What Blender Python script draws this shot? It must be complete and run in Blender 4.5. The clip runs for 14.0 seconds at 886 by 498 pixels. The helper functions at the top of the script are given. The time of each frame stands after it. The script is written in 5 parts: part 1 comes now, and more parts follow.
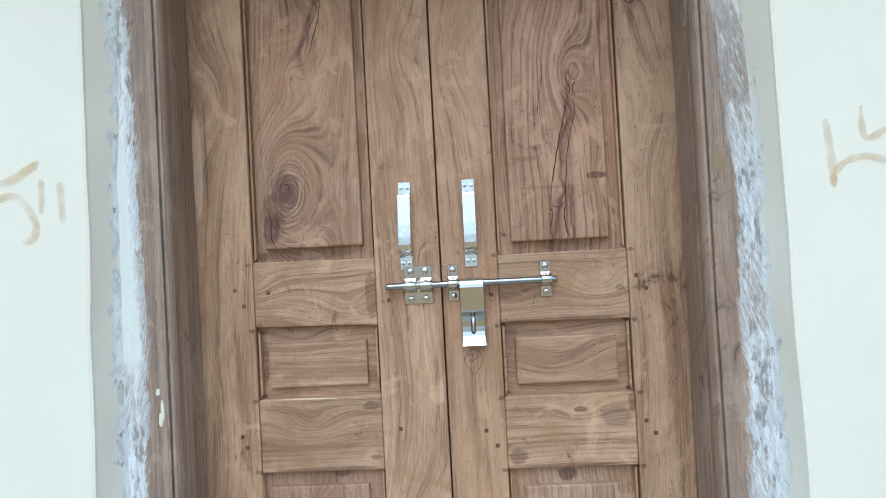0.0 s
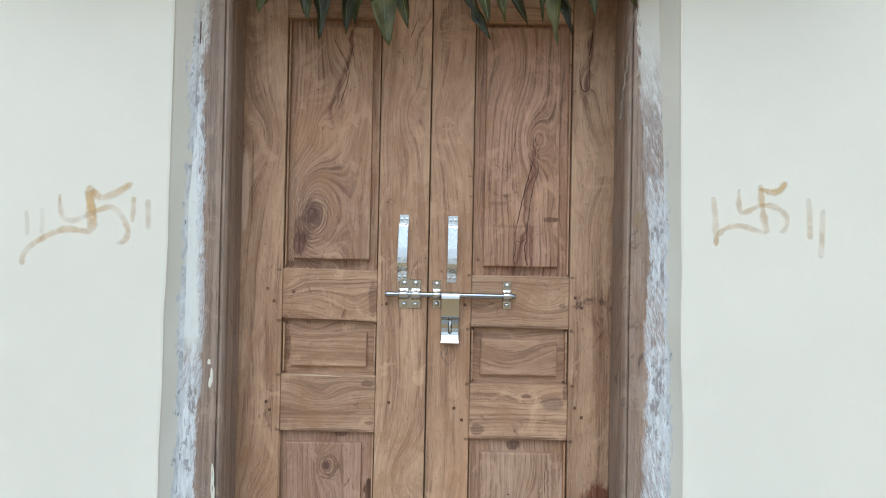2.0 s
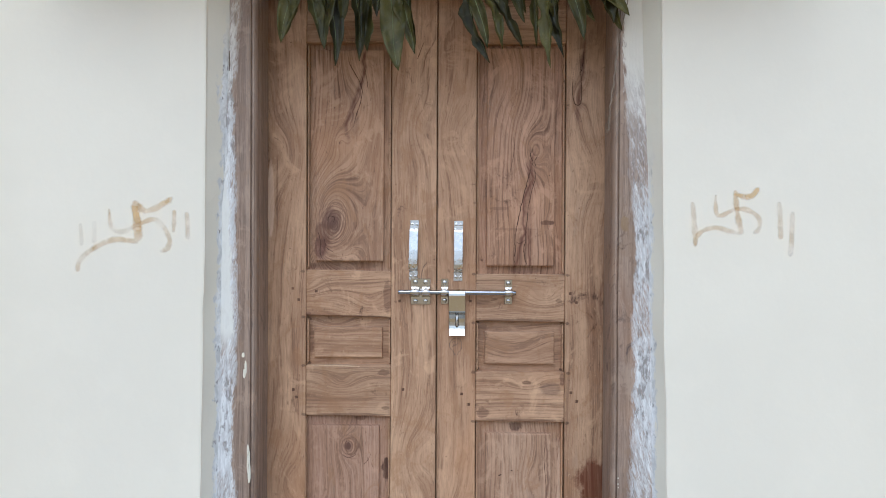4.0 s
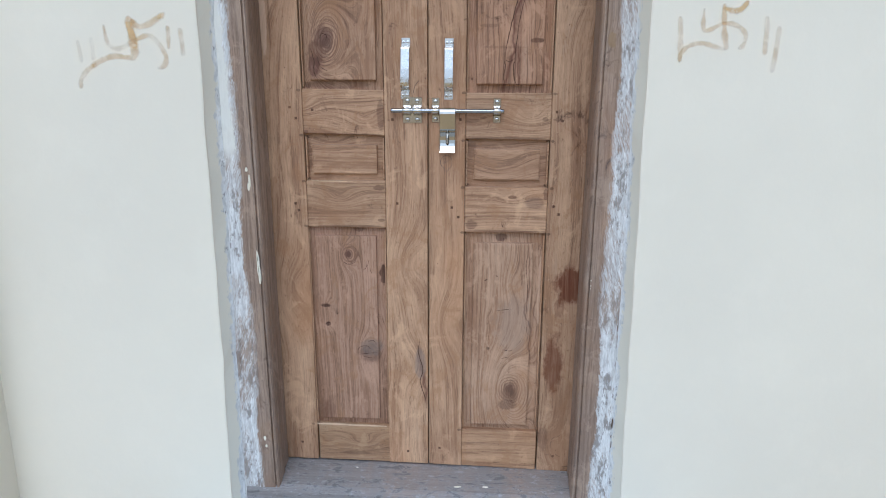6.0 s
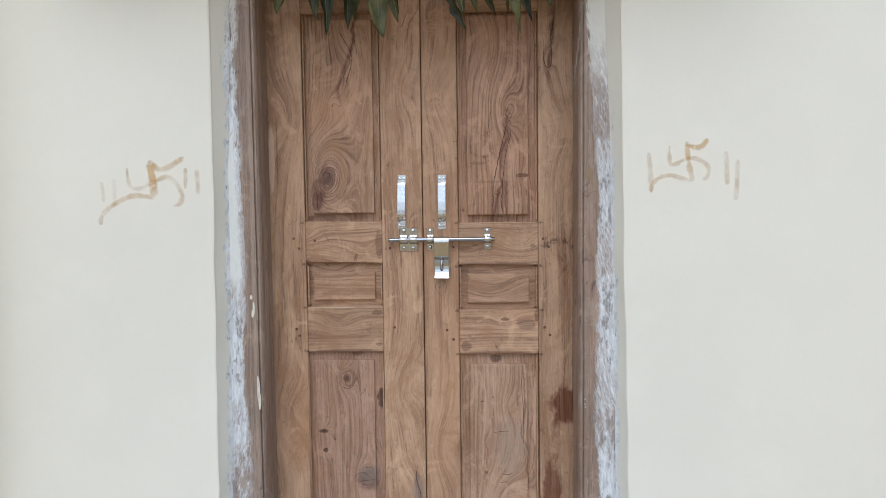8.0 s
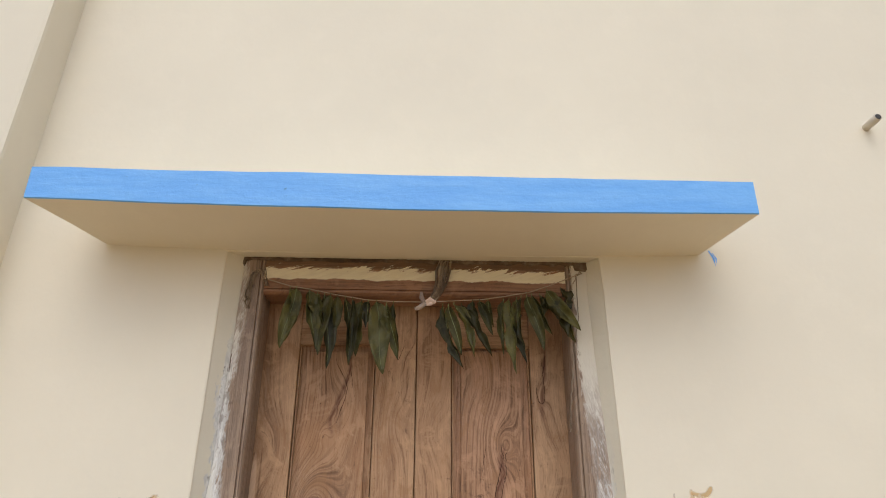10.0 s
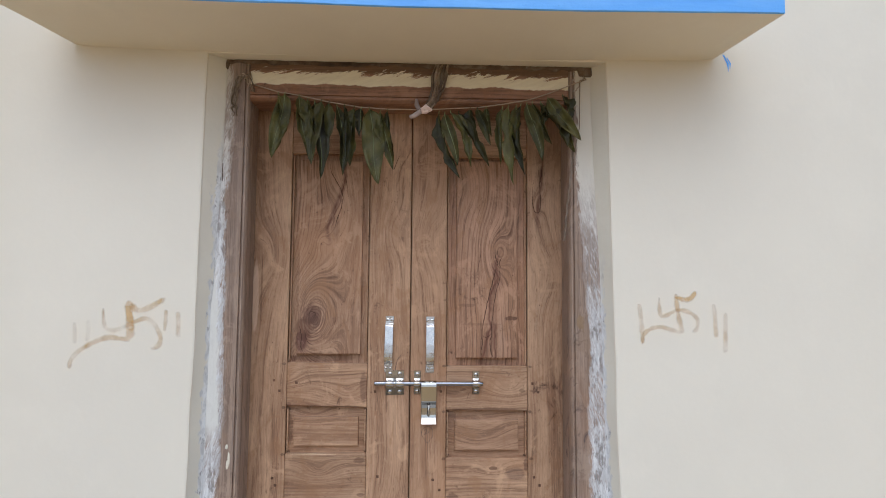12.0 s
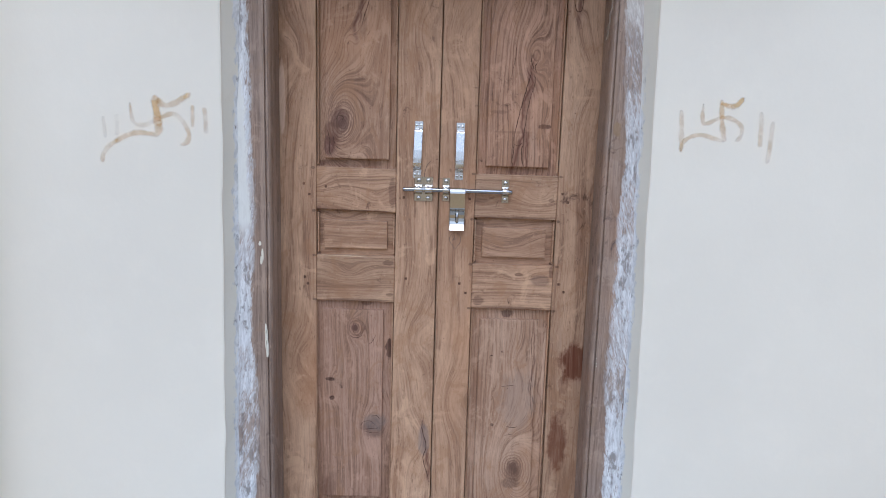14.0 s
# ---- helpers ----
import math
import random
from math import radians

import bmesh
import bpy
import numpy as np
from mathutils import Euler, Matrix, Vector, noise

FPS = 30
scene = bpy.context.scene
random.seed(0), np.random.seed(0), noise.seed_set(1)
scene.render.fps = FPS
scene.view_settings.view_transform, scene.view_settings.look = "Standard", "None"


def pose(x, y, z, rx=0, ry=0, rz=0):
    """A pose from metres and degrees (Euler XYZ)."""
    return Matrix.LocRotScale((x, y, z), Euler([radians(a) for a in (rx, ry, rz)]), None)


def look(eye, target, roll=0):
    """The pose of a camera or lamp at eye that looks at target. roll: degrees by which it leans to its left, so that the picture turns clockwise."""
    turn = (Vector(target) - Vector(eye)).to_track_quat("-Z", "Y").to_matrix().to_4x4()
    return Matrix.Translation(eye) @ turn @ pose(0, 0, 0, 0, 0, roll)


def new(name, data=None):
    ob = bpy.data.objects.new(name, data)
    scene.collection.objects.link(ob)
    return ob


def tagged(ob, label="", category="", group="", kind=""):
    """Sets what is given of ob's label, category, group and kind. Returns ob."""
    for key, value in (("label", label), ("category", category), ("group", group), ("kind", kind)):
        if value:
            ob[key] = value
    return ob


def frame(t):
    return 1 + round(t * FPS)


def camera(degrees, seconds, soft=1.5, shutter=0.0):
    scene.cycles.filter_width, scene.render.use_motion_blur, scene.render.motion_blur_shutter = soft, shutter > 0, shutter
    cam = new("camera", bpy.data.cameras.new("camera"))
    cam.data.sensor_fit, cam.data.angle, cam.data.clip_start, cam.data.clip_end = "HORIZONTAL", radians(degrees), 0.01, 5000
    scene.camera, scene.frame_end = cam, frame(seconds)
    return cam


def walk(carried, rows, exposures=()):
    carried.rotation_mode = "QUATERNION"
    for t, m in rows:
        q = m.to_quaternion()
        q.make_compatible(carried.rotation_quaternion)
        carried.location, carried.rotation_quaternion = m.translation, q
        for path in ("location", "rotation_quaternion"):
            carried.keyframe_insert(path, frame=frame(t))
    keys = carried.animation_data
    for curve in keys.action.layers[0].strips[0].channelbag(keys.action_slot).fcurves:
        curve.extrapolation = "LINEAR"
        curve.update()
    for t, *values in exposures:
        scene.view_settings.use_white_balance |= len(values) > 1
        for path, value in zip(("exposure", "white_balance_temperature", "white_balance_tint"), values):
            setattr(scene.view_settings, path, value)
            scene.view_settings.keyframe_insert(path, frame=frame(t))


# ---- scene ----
cam = camera(70.07, 14.0, soft=1.0)
PATH = [
    (0, (0.054, -1.163, 1.227), (-0.020, 0.835, 1.260), -3.02),
    (0.5, (0.110, -1.248, 1.203), (0.070, 0.751, 1.235), 0.28),
    (1, (0.128, -1.358, 1.234), (0.055, 0.640, 1.296), 1.37),
    (1.5, (0.091, -1.443, 1.259), (0.042, 0.556, 1.304), 1.46),
    (2, (0.044, -1.523, 1.272), (0.038, 0.477, 1.298), 1.11),
    (2.5, (0.007, -1.573, 1.289), (-0.009, 0.427, 1.279), -0.34),
    (2.7, (0.012, -1.590, 1.300), (-0.032, 0.410, 1.318), 0.41),
    (4.8, (0.106, -1.723, 1.321), (0.050, 0.272, 1.192), -0.07),
    (5, (0.116, -1.731, 1.330), (0.047, 0.255, 1.104), -0.24),
    (5.5, (0.106, -1.759, 1.293), (0.034, 0.198, 0.888), -0.41),
    (6, (0.112, -1.784, 1.261), (0.043, 0.148, 0.747), 0.27),
    (6.5, (0.107, -1.814, 1.255), (0.024, 0.095, 0.664), -0.24),
    (7, (0.119, -1.842, 1.224), (0.042, 0.073, 0.650), -0.00),
    (7.5, (0.101, -1.867, 1.210), (0.015, 0.086, 0.788), -0.01),
    (8, (0.103, -1.871, 1.258), (0.061, 0.125, 1.146), -0.73),
    (8.5, (0.041, -1.876, 1.346), (0.053, 0.114, 1.549), -0.12),
    (9, (0.054, -1.882, 1.393), (0.079, 0.008, 2.045), 0.35),
    (9.2, (0.038, -1.879, 1.390), (0.091, -0.036, 2.163), 0.51),
    (11.3, (0.010, -1.884, 1.430), (0.081, 0.047, 1.946), 0.37),
    (11.5, (0.036, -1.877, 1.444), (0.089, 0.076, 1.873), 0.28),
    (12, (0.020, -1.843, 1.416), (0.104, 0.148, 1.581), 0.41),
    (12.5, (0.014, -1.829, 1.396), (0.104, 0.169, 1.440), 1.09),
    (13, (0.009, -1.814, 1.378), (0.080, 0.182, 1.270), 1.61),
    (13.5, (0.020, -1.806, 1.338), (0.059, 0.181, 1.116), 1.60),
    (14, (0.028, -1.812, 1.296), (0.022, 0.164, 0.985), 1.67),
]
EXPOSURES = [
    (0, -0.33, 4500, -5), (1.0, -0.43, 4510, -6), (1.6, -0.48, 4650, -4), (2.7, -0.56, 4740, 2), (5, -0.53, 4780, 4), (6.5, -0.66, 4640, 2), (7.5, -0.63, 4720, 3),
    (8.2, -0.63, 5020, 4), (9, -0.68, 5700, 6), (9.2, -0.68, 5750, 6), (11.4, -0.77, 5200, 7), (12.2, -0.75, 4940, 7), (13, -0.71, 4740, 7), (14, -0.7, 4640, 8),
]
walk(cam, [(t, look(eye, target, roll)) for t, eye, target, roll in PATH], EXPOSURES)
# ---- light: bright hazy sky over an open yard, no hard sun on the wall ----
world = bpy.data.worlds.new("sky")
scene.world = world
world.use_nodes = True
wt = world.node_tree
sky = wt.nodes.new("ShaderNodeTexSky")
sky.sky_type, sky.sun_disc = "NISHITA", False
sky.sun_elevation, sky.sun_rotation = radians(52), radians(188)
sky.dust_density, sky.air_density = 7.0, 0.7
wt.links.new(sky.outputs[0], wt.nodes["Background"].inputs[0])
wt.nodes["Background"].inputs[1].default_value = 0.15
sun = new("sun", bpy.data.lights.new("sun", "SUN"))
sun.data.energy, sun.data.angle, sun.data.color = 2.3, radians(130), (1.0, 0.96, 0.90)
sun.matrix_world = look((-0.6, -5.4, 7.0), (0, 0, 0))


# ---- node helpers ----
class Nodes:
    """A short way to write node materials."""

    def __init__(self, name):
        self.mat = bpy.data.materials.new(name)
        self.mat.use_nodes = True
        self.t = self.mat.node_tree
        self.bsdf = self.t.nodes["Principled BSDF"]

    def put(self, socket, value):
        if isinstance(value, bpy.types.NodeSocket):
            self.t.links.new(value, socket)
        elif socket.type == "RGBA" and len(value) == 3:
            socket.default_value = (*value, 1)
        else:
            socket.default_value = value

    def math(self, op, a, b=0.0, c=None, clamp=False):
        n = self.t.nodes.new("ShaderNodeMath")
        n.operation, n.use_clamp = op, clamp
        self.put(n.inputs[0], a)
        self.put(n.inputs[1], b)
        if c is not None:
            self.put(n.inputs[2], c)
        return n.outputs[0]

    def xyz(self):
        n = self.t.nodes.new("ShaderNodeTexCoord")
        m = self.t.nodes.new("ShaderNodeSeparateXYZ")
        self.t.links.new(n.outputs["Object"], m.inputs[0])
        return m.outputs[0], m.outputs[1], m.outputs[2]

    def vec(self, x, y, z):
        n = self.t.nodes.new("ShaderNodeCombineXYZ")
        for i, v in enumerate((x, y, z)):
            self.put(n.inputs[i], v)
        return n.outputs[0]

    def noise(self, v, scale, detail=3.0, rough=0.55, dist=0.0):
        n = self.t.nodes.new("ShaderNodeTexNoise")
        self.t.links.new(v, n.inputs["Vector"])
        n.inputs["Scale"].default_value, n.inputs["Detail"].default_value = scale, detail
        n.inputs["Roughness"].default_value, n.inputs["Distortion"].default_value = rough, dist
        return n.outputs["Fac"]

    def spots(self, v, scale):
        n = self.t.nodes.new("ShaderNodeTexVoronoi")
        self.t.links.new(v, n.inputs["Vector"])
        n.inputs["Scale"].default_value = scale
        return n.outputs["Distance"], n.outputs["Color"]

    def ramp(self, f, lo, hi, a=0.0, b=1.0):
        n = self.t.nodes.new("ShaderNodeMapRange")
        n.interpolation_type = "SMOOTHSTEP"
        self.put(n.inputs[0], f)
        for i, v in enumerate((lo, hi, a, b)):
            self.put(n.inputs[i + 1], v)
        return n.outputs[0]

    def mix(self, f, a, b, mode="MIX"):
        n = self.t.nodes.new("ShaderNodeMix")
        n.data_type, n.blend_type = "RGBA", mode
        self.put(n.inputs[0], f)
        self.put(n.inputs[6], a)
        self.put(n.inputs[7], b)
        return n.outputs[2]

    def rnd(self):
        return self.t.nodes.new("ShaderNodeObjectInfo").outputs["Random"]

    def bump(self, h, strength, distance):
        n = self.t.nodes.new("ShaderNodeBump")
        n.inputs["Strength"].default_value, n.inputs["Distance"].default_value = strength, distance
        self.t.links.new(h, n.inputs["Height"])
        self.t.links.new(n.outputs[0], self.bsdf.inputs["Normal"])

    def done(self, colour, rough, metal=0.0, spec=0.5):
        self.put(self.bsdf.inputs["Base Color"], colour)
        self.put(self.bsdf.inputs["Roughness"], rough)
        self.put(self.bsdf.inputs["Metallic"], metal)
        self.put(self.bsdf.inputs["Specular IOR Level"], spec)
        return self.mat

    def blob(self, a, b, ca, cb, ra, rb):
        """1 at the centre of an ellipse, falling off softly."""
        da = self.math("DIVIDE", self.math("SUBTRACT", a, ca), ra)
        db = self.math("DIVIDE", self.math("SUBTRACT", b, cb), rb)
        d = self.math("ADD", self.math("MULTIPLY", da, da), self.math("MULTIPLY", db, db))
        return self.math("EXPONENT", self.math("MULTIPLY", d, -1.0))


TAN, BROWN, DARK = (0.57, 0.382, 0.226), (0.295, 0.166, 0.088), (0.060, 0.027, 0.016)


GREYED, AMBER = (0.45, 0.325, 0.22), (0.46, 0.26, 0.13)


def wood(name, across="x", knots=(), veins=(), stains=(), light=TAN, mid=BROWN, dark=DARK, warp=0.05, rings=70, grey=0.0, figure=0.40, streaks=0.4, eyes=()):
    """Unfinished sawn wood with its grain along z (across='x') or along x (across='z').
    knots: (x, z, size, strength); veins: (x, z_low, z_high, lean, width, strength); stains: (x, z, rx, rz, colour, strength)."""
    n = Nodes(name)
    x, y, z = n.xyz()
    r = n.rnd()
    r7, r20 = n.math("MULTIPLY", r, 7.0), n.math("MULTIPLY", r, 23.0)
    a, l = (x, z) if across == "x" else (z, x)
    ls = n.math("ADD", l, r7)
    w = n.noise(n.vec(n.math("MULTIPLY", a, 4.0), r20, n.math("MULTIPLY", ls, 1.5)), 1.0, 2.0)
    u = n.math("ADD", n.math("ADD", a, y), n.math("MULTIPLY", n.math("SUBTRACT", w, 0.5), warp * 1.1))
    w2 = n.noise(n.vec(n.math("MULTIPLY", a, 22.0), r20, n.math("MULTIPLY", ls, 7.0)), 1.0, 3.0)
    u = n.math("ADD", u, n.math("MULTIPLY", n.math("SUBTRACT", w2, 0.5), 0.007))
    jit = n.noise(n.vec(n.math("MULTIPLY", a, 85.0), r20, n.math("MULTIPLY", l, 45.0)), 1.0, 5.0, 0.7)
    core = None
    for kx, kz, size, amp in knots:
        ka, kl = (kx, kz) if across == "x" else (kz, kx)
        g = n.blob(a, l, ka, kl, size * 1.0, size * 1.9)
        u = n.math("ADD", u, n.math("MULTIPLY", g, size * 1.5 * amp))
        if amp < 0.85:
            continue
        c = n.blob(a, l, ka, kl, size * 0.30, size * 0.34)
        c = n.ramp(n.math("ADD", c, n.math("MULTIPLY", n.math("SUBTRACT", jit, 0.5), 1.1)), 0.42, 0.80)
        core = c if core is None else n.math("MAXIMUM", core, c)
    band = n.noise(n.vec(n.math("MULTIPLY", u, rings), r20, n.math("MULTIPLY", ls, 1.6)), 1.0, 5.0, 0.68)
    lines = n.noise(n.vec(n.math("MULTIPLY", u, rings * 4.2), r20, n.math("MULTIPLY", ls, 5.0)), 1.0, 4.0, 0.68)
    fibre = n.noise(n.vec(n.math("MULTIPLY", n.math("ADD", a, y), 620.0), r20, n.math("MULTIPLY", l, 26.0)), 1.0, 3.0, 0.7)
    patch = n.noise(n.vec(n.math("MULTIPLY", a, 7.0), r20, n.math("MULTIPLY", ls, 3.0)), 1.0, 4.0, 0.6)
    colour = n.mix(n.ramp(band, 0.35, 0.72, 0.0, 0.75), light, mid)
    colour = n.mix(n.ramp(lines, 0.5, 0.74, 0.0, streaks), colour, dark)
    thin = n.math("MULTIPLY", n.ramp(band, 0.55, 0.585), n.ramp(band, 0.62, 0.585))
    colour = n.mix(n.math("MULTIPLY", thin, 0.42), colour, dark)
    colour = n.mix(n.ramp(patch, 0.35, 0.72, 0.0, 0.5), colour, mid)
    colour = n.mix(n.ramp(patch, 0.45, 0.2, 0.0, 0.35), colour, (light[0] * 1.15, light[1] * 1.16, light[2] * 1.18))
    colour = n.mix(n.ramp(fibre, 0.45, 0.72, 0.0, 0.30), colour, dark)
    ring = n.math("SINE", n.math("ADD", n.math("MULTIPLY", u, rings * 9.0), n.math("MULTIPLY", band, 15.0)))
    ring = n.math("MULTIPLY", n.ramp(ring, 0.35, 1.0), n.ramp(patch, 0.38, 0.62, 0.25, 1.0))
    colour = n.mix(n.math("MULTIPLY", ring, figure * 0.95), colour, dark)
    drift = n.noise(n.vec(n.math("MULTIPLY", u, 16.0), r20, n.math("MULTIPLY", ls, 2.2)), 1.0, 4.0, 0.65)
    colour = n.mix(n.ramp(drift, 0.53, 0.70, 0.0, 0.65), colour, (mid[0] * 0.72, mid[1] * 0.66, mid[2] * 0.62))
    colour = n.mix(n.ramp(drift, 0.4, 0.25, 0.0, 0.35), colour, GREYED)
    broad = n.noise(n.vec(n.math("MULTIPLY", a, 3.2), n.math("ADD", r20, 4.0), n.math("MULTIPLY", ls, 1.7)), 1.0, 3.0, 0.6)
    colour = n.mix(n.ramp(broad, 0.5, 0.72, 0.0, 0.55), colour, AMBER)
    tick = n.noise(n.vec(n.math("MULTIPLY", u, 190.0), r20, n.math("MULTIPLY", l, 16.0)), 1.0, 3.0, 0.7)
    colour = n.mix(n.ramp(tick, 0.62, 0.70, 0.0, 0.45), colour, dark)
    xs, zs = n.math("ADD", x, n.math("MULTIPLY", y, 0.7)), n.math("ADD", z, y)
    where = n.noise(n.vec(n.math("MULTIPLY", xs, 5.0), r20, n.math("MULTIPLY", zs, 4.0)), 1.0, 2.0)
    hue = n.noise(n.vec(n.math("MULTIPLY", xs, 13.0), n.math("ADD", r20, 9.0), n.math("MULTIPLY", zs, 9.0)), 1.0, 6.0, 0.68, 0.8)
    colour = n.mix(n.ramp(hue, 0.52, 0.64, 0.0, 0.5), colour, (mid[0] * 1.1, mid[1] * 1.08, mid[2] * 0.95))
    colour = n.mix(n.ramp(hue, 0.46, 0.36, 0.0, 0.45), colour, (light[0] * 1.1, light[1] * 1.1, light[2] * 1.08))
    soil = n.noise(n.vec(n.math("MULTIPLY", xs, 24.0), r20, n.math("MULTIPLY", zs, 20.0)), 1.0, 8.0, 0.74, 0.6)
    soil = n.math("ADD", soil, n.math("MULTIPLY", n.math("SUBTRACT", where, 0.5), 0.32))
    colour = n.mix(n.ramp(soil, 0.61, 0.70, 0.0, 0.6), colour, (0.13, 0.07, 0.04))
    colour = n.mix(n.ramp(soil, 0.68, 0.74, 0.0, 0.7), colour, (0.05, 0.024, 0.016))
    fleck_v = n.noise(n.vec(n.math("MULTIPLY", xs, 160.0), r20, n.math("MULTIPLY", zs, 90.0)), 1.0, 4.0, 0.7)
    colour = n.mix(n.ramp(fleck_v, 0.62, 0.70, 0.0, 0.4), colour, dark)
    colour = n.mix(n.ramp(fleck_v, 0.38, 0.30, 0.0, 0.35), colour, (light[0] * 1.2, light[1] * 1.2, light[2] * 1.2))
    if core is not None:
        core = n.math("MULTIPLY", core, n.ramp(ring, 0.0, 0.5, 0.35, 1.0))
        colour = n.mix(n.math("MULTIPLY", core, 0.6), colour, (dark[0] * 0.6, dark[1] * 0.6, dark[2] * 0.7))
    for ex, ez, size in eyes:
        dx = n.math("SUBTRACT", x, n.math("MULTIPLY_ADD", n.math("SUBTRACT", w2, 0.5), 0.012, ex))
        dz = n.math("DIVIDE", n.math("SUBTRACT", z, ez), 1.25)
        dist = n.math("SQRT", n.math("ADD", n.math("MULTIPLY", dx, dx), n.math("MULTIPLY", dz, dz)))
        dist = n.math("ADD", dist, n.math("MULTIPLY", n.math("SUBTRACT", jit, 0.5), 0.006))
        wave = n.ramp(n.math("SINE", n.math("MULTIPLY", n.math("POWER", dist, 0.8), 520.0)), 0.0, 0.9)
        near = n.ramp(dist, size, size * 0.45)
        colour = n.mix(n.math("MULTIPLY", n.math("MULTIPLY", wave, near), 0.55), colour, (0.16, 0.08, 0.05))
        heart = n.ramp(n.math("ADD", dist, n.math("MULTIPLY", n.math("SUBTRACT", jit, 0.5), 0.02)), size * 0.36, size * 0.12)
        colour = n.mix(n.math("MULTIPLY", heart, 0.7), colour, (0.10, 0.052, 0.036))
    for vx, z0, z1, lean, width, amp in veins:
        wob = n.noise(n.vec(vx * 7, 3.1, n.math("MULTIPLY", z, 9.0)), 1.0, 3.0)
        c = n.math("ADD", n.math("MULTIPLY", n.math("SUBTRACT", z, (z0 + z1) / 2), lean), vx)
        c = n.math("ADD", c, n.math("MULTIPLY", n.math("SUBTRACT", wob, 0.5), 0.07))
        d = n.math("DIVIDE", n.math("SUBTRACT", x, c), width)
        g = n.math("EXPONENT", n.math("MULTIPLY", n.math("MULTIPLY", d, d), -1.0))
        g = n.math("MULTIPLY", g, n.math("MULTIPLY", n.ramp(z, z0 - 0.03, z0 + 0.03), n.ramp(z, z1 + 0.03, z1 - 0.03)))
        g = n.math("MULTIPLY", g, n.ramp(lines, 0.25, 0.6, 0.3, 1.0))
        colour = n.mix(n.math("MULTIPLY", g, amp), colour, (0.1, 0.035, 0.022))
    for sx, sz, rx, rz, col, amp in stains:
        g = n.blob(x, z, sx, sz, rx, rz)
        if rx > 0.026 and rz > 0.03:
            rag_v = n.noise(n.vec(n.math("MULTIPLY", x, 38.0), r20, n.math("MULTIPLY", z, 26.0)), 1.0, 7.0, 0.72)
            g = n.math("MULTIPLY", n.ramp(n.math("ADD", g, n.math("MULTIPLY", n.math("SUBTRACT", rag_v, 0.5), 1.5)), 0.28, 0.72), amp)
            g = n.math("MULTIPLY", g, n.ramp(lines, 0.3, 0.6, 0.75, 1.0))
        else:
            g = n.math("ADD", g, n.math("MULTIPLY", n.math("SUBTRACT", jit, 0.5), 1.2 if rx < 0.03 and rz < 0.05 else 0.5))
            g = n.math("MULTIPLY", n.ramp(g, 0.36 if rx < 0.03 else 0.3, 0.62), amp)
            g = n.math("MULTIPLY", g, n.math("MULTIPLY", n.ramp(fibre, 0.2, 0.6, 0.7, 1.0), n.ramp(lines, 0.3, 0.6, 0.6, 1.0)))
        colour = n.mix(g, colour, col)
    pin, pcol = n.spots(n.vec(n.math("MULTIPLY", x, 1.0), r20, n.math("MULTIPLY", z, 1.0)), 26.0)
    sep = n.t.nodes.new("ShaderNodeSeparateColor")
    n.t.links.new(pcol, sep.inputs[0])
    pins = n.math("MULTIPLY", n.ramp(pin, 0.055, 0.03), n.ramp(sep.outputs[0], 0.82, 0.85))
    colour = n.mix(n.math("MULTIPLY", pins, 0.75), colour, dark)
    if grey:
        dust = n.noise(n.vec(n.math("MULTIPLY", x, 18.0), y, n.math("MULTIPLY", z, 5.0)), 1.0, 5.0, 0.65)
        colour = n.mix(n.ramp(dust, 0.3, 0.7, grey * 0.45, grey), colour, (0.232, 0.222, 0.213))
    tone = n.math("MULTIPLY_ADD", r, 0.16, 0.86)
    warm = n.vec(n.math("MULTIPLY", tone, 1.025), n.math("MULTIPLY", tone, 0.985), n.math("MULTIPLY", tone, 0.965))
    colour = n.mix(1.0, colour, warm, "MULTIPLY")
    h = n.math("ADD", n.math("MULTIPLY", fibre, 0.5), n.math("MULTIPLY", n.math("ADD", band, lines), 0.5))
    n.bump(h, 0.5, 0.0015)
    return n.done(colour, n.ramp(fibre, 0.2, 0.8, 0.52, 0.75), 0.0, 0.35), n, (x, y, z), colour


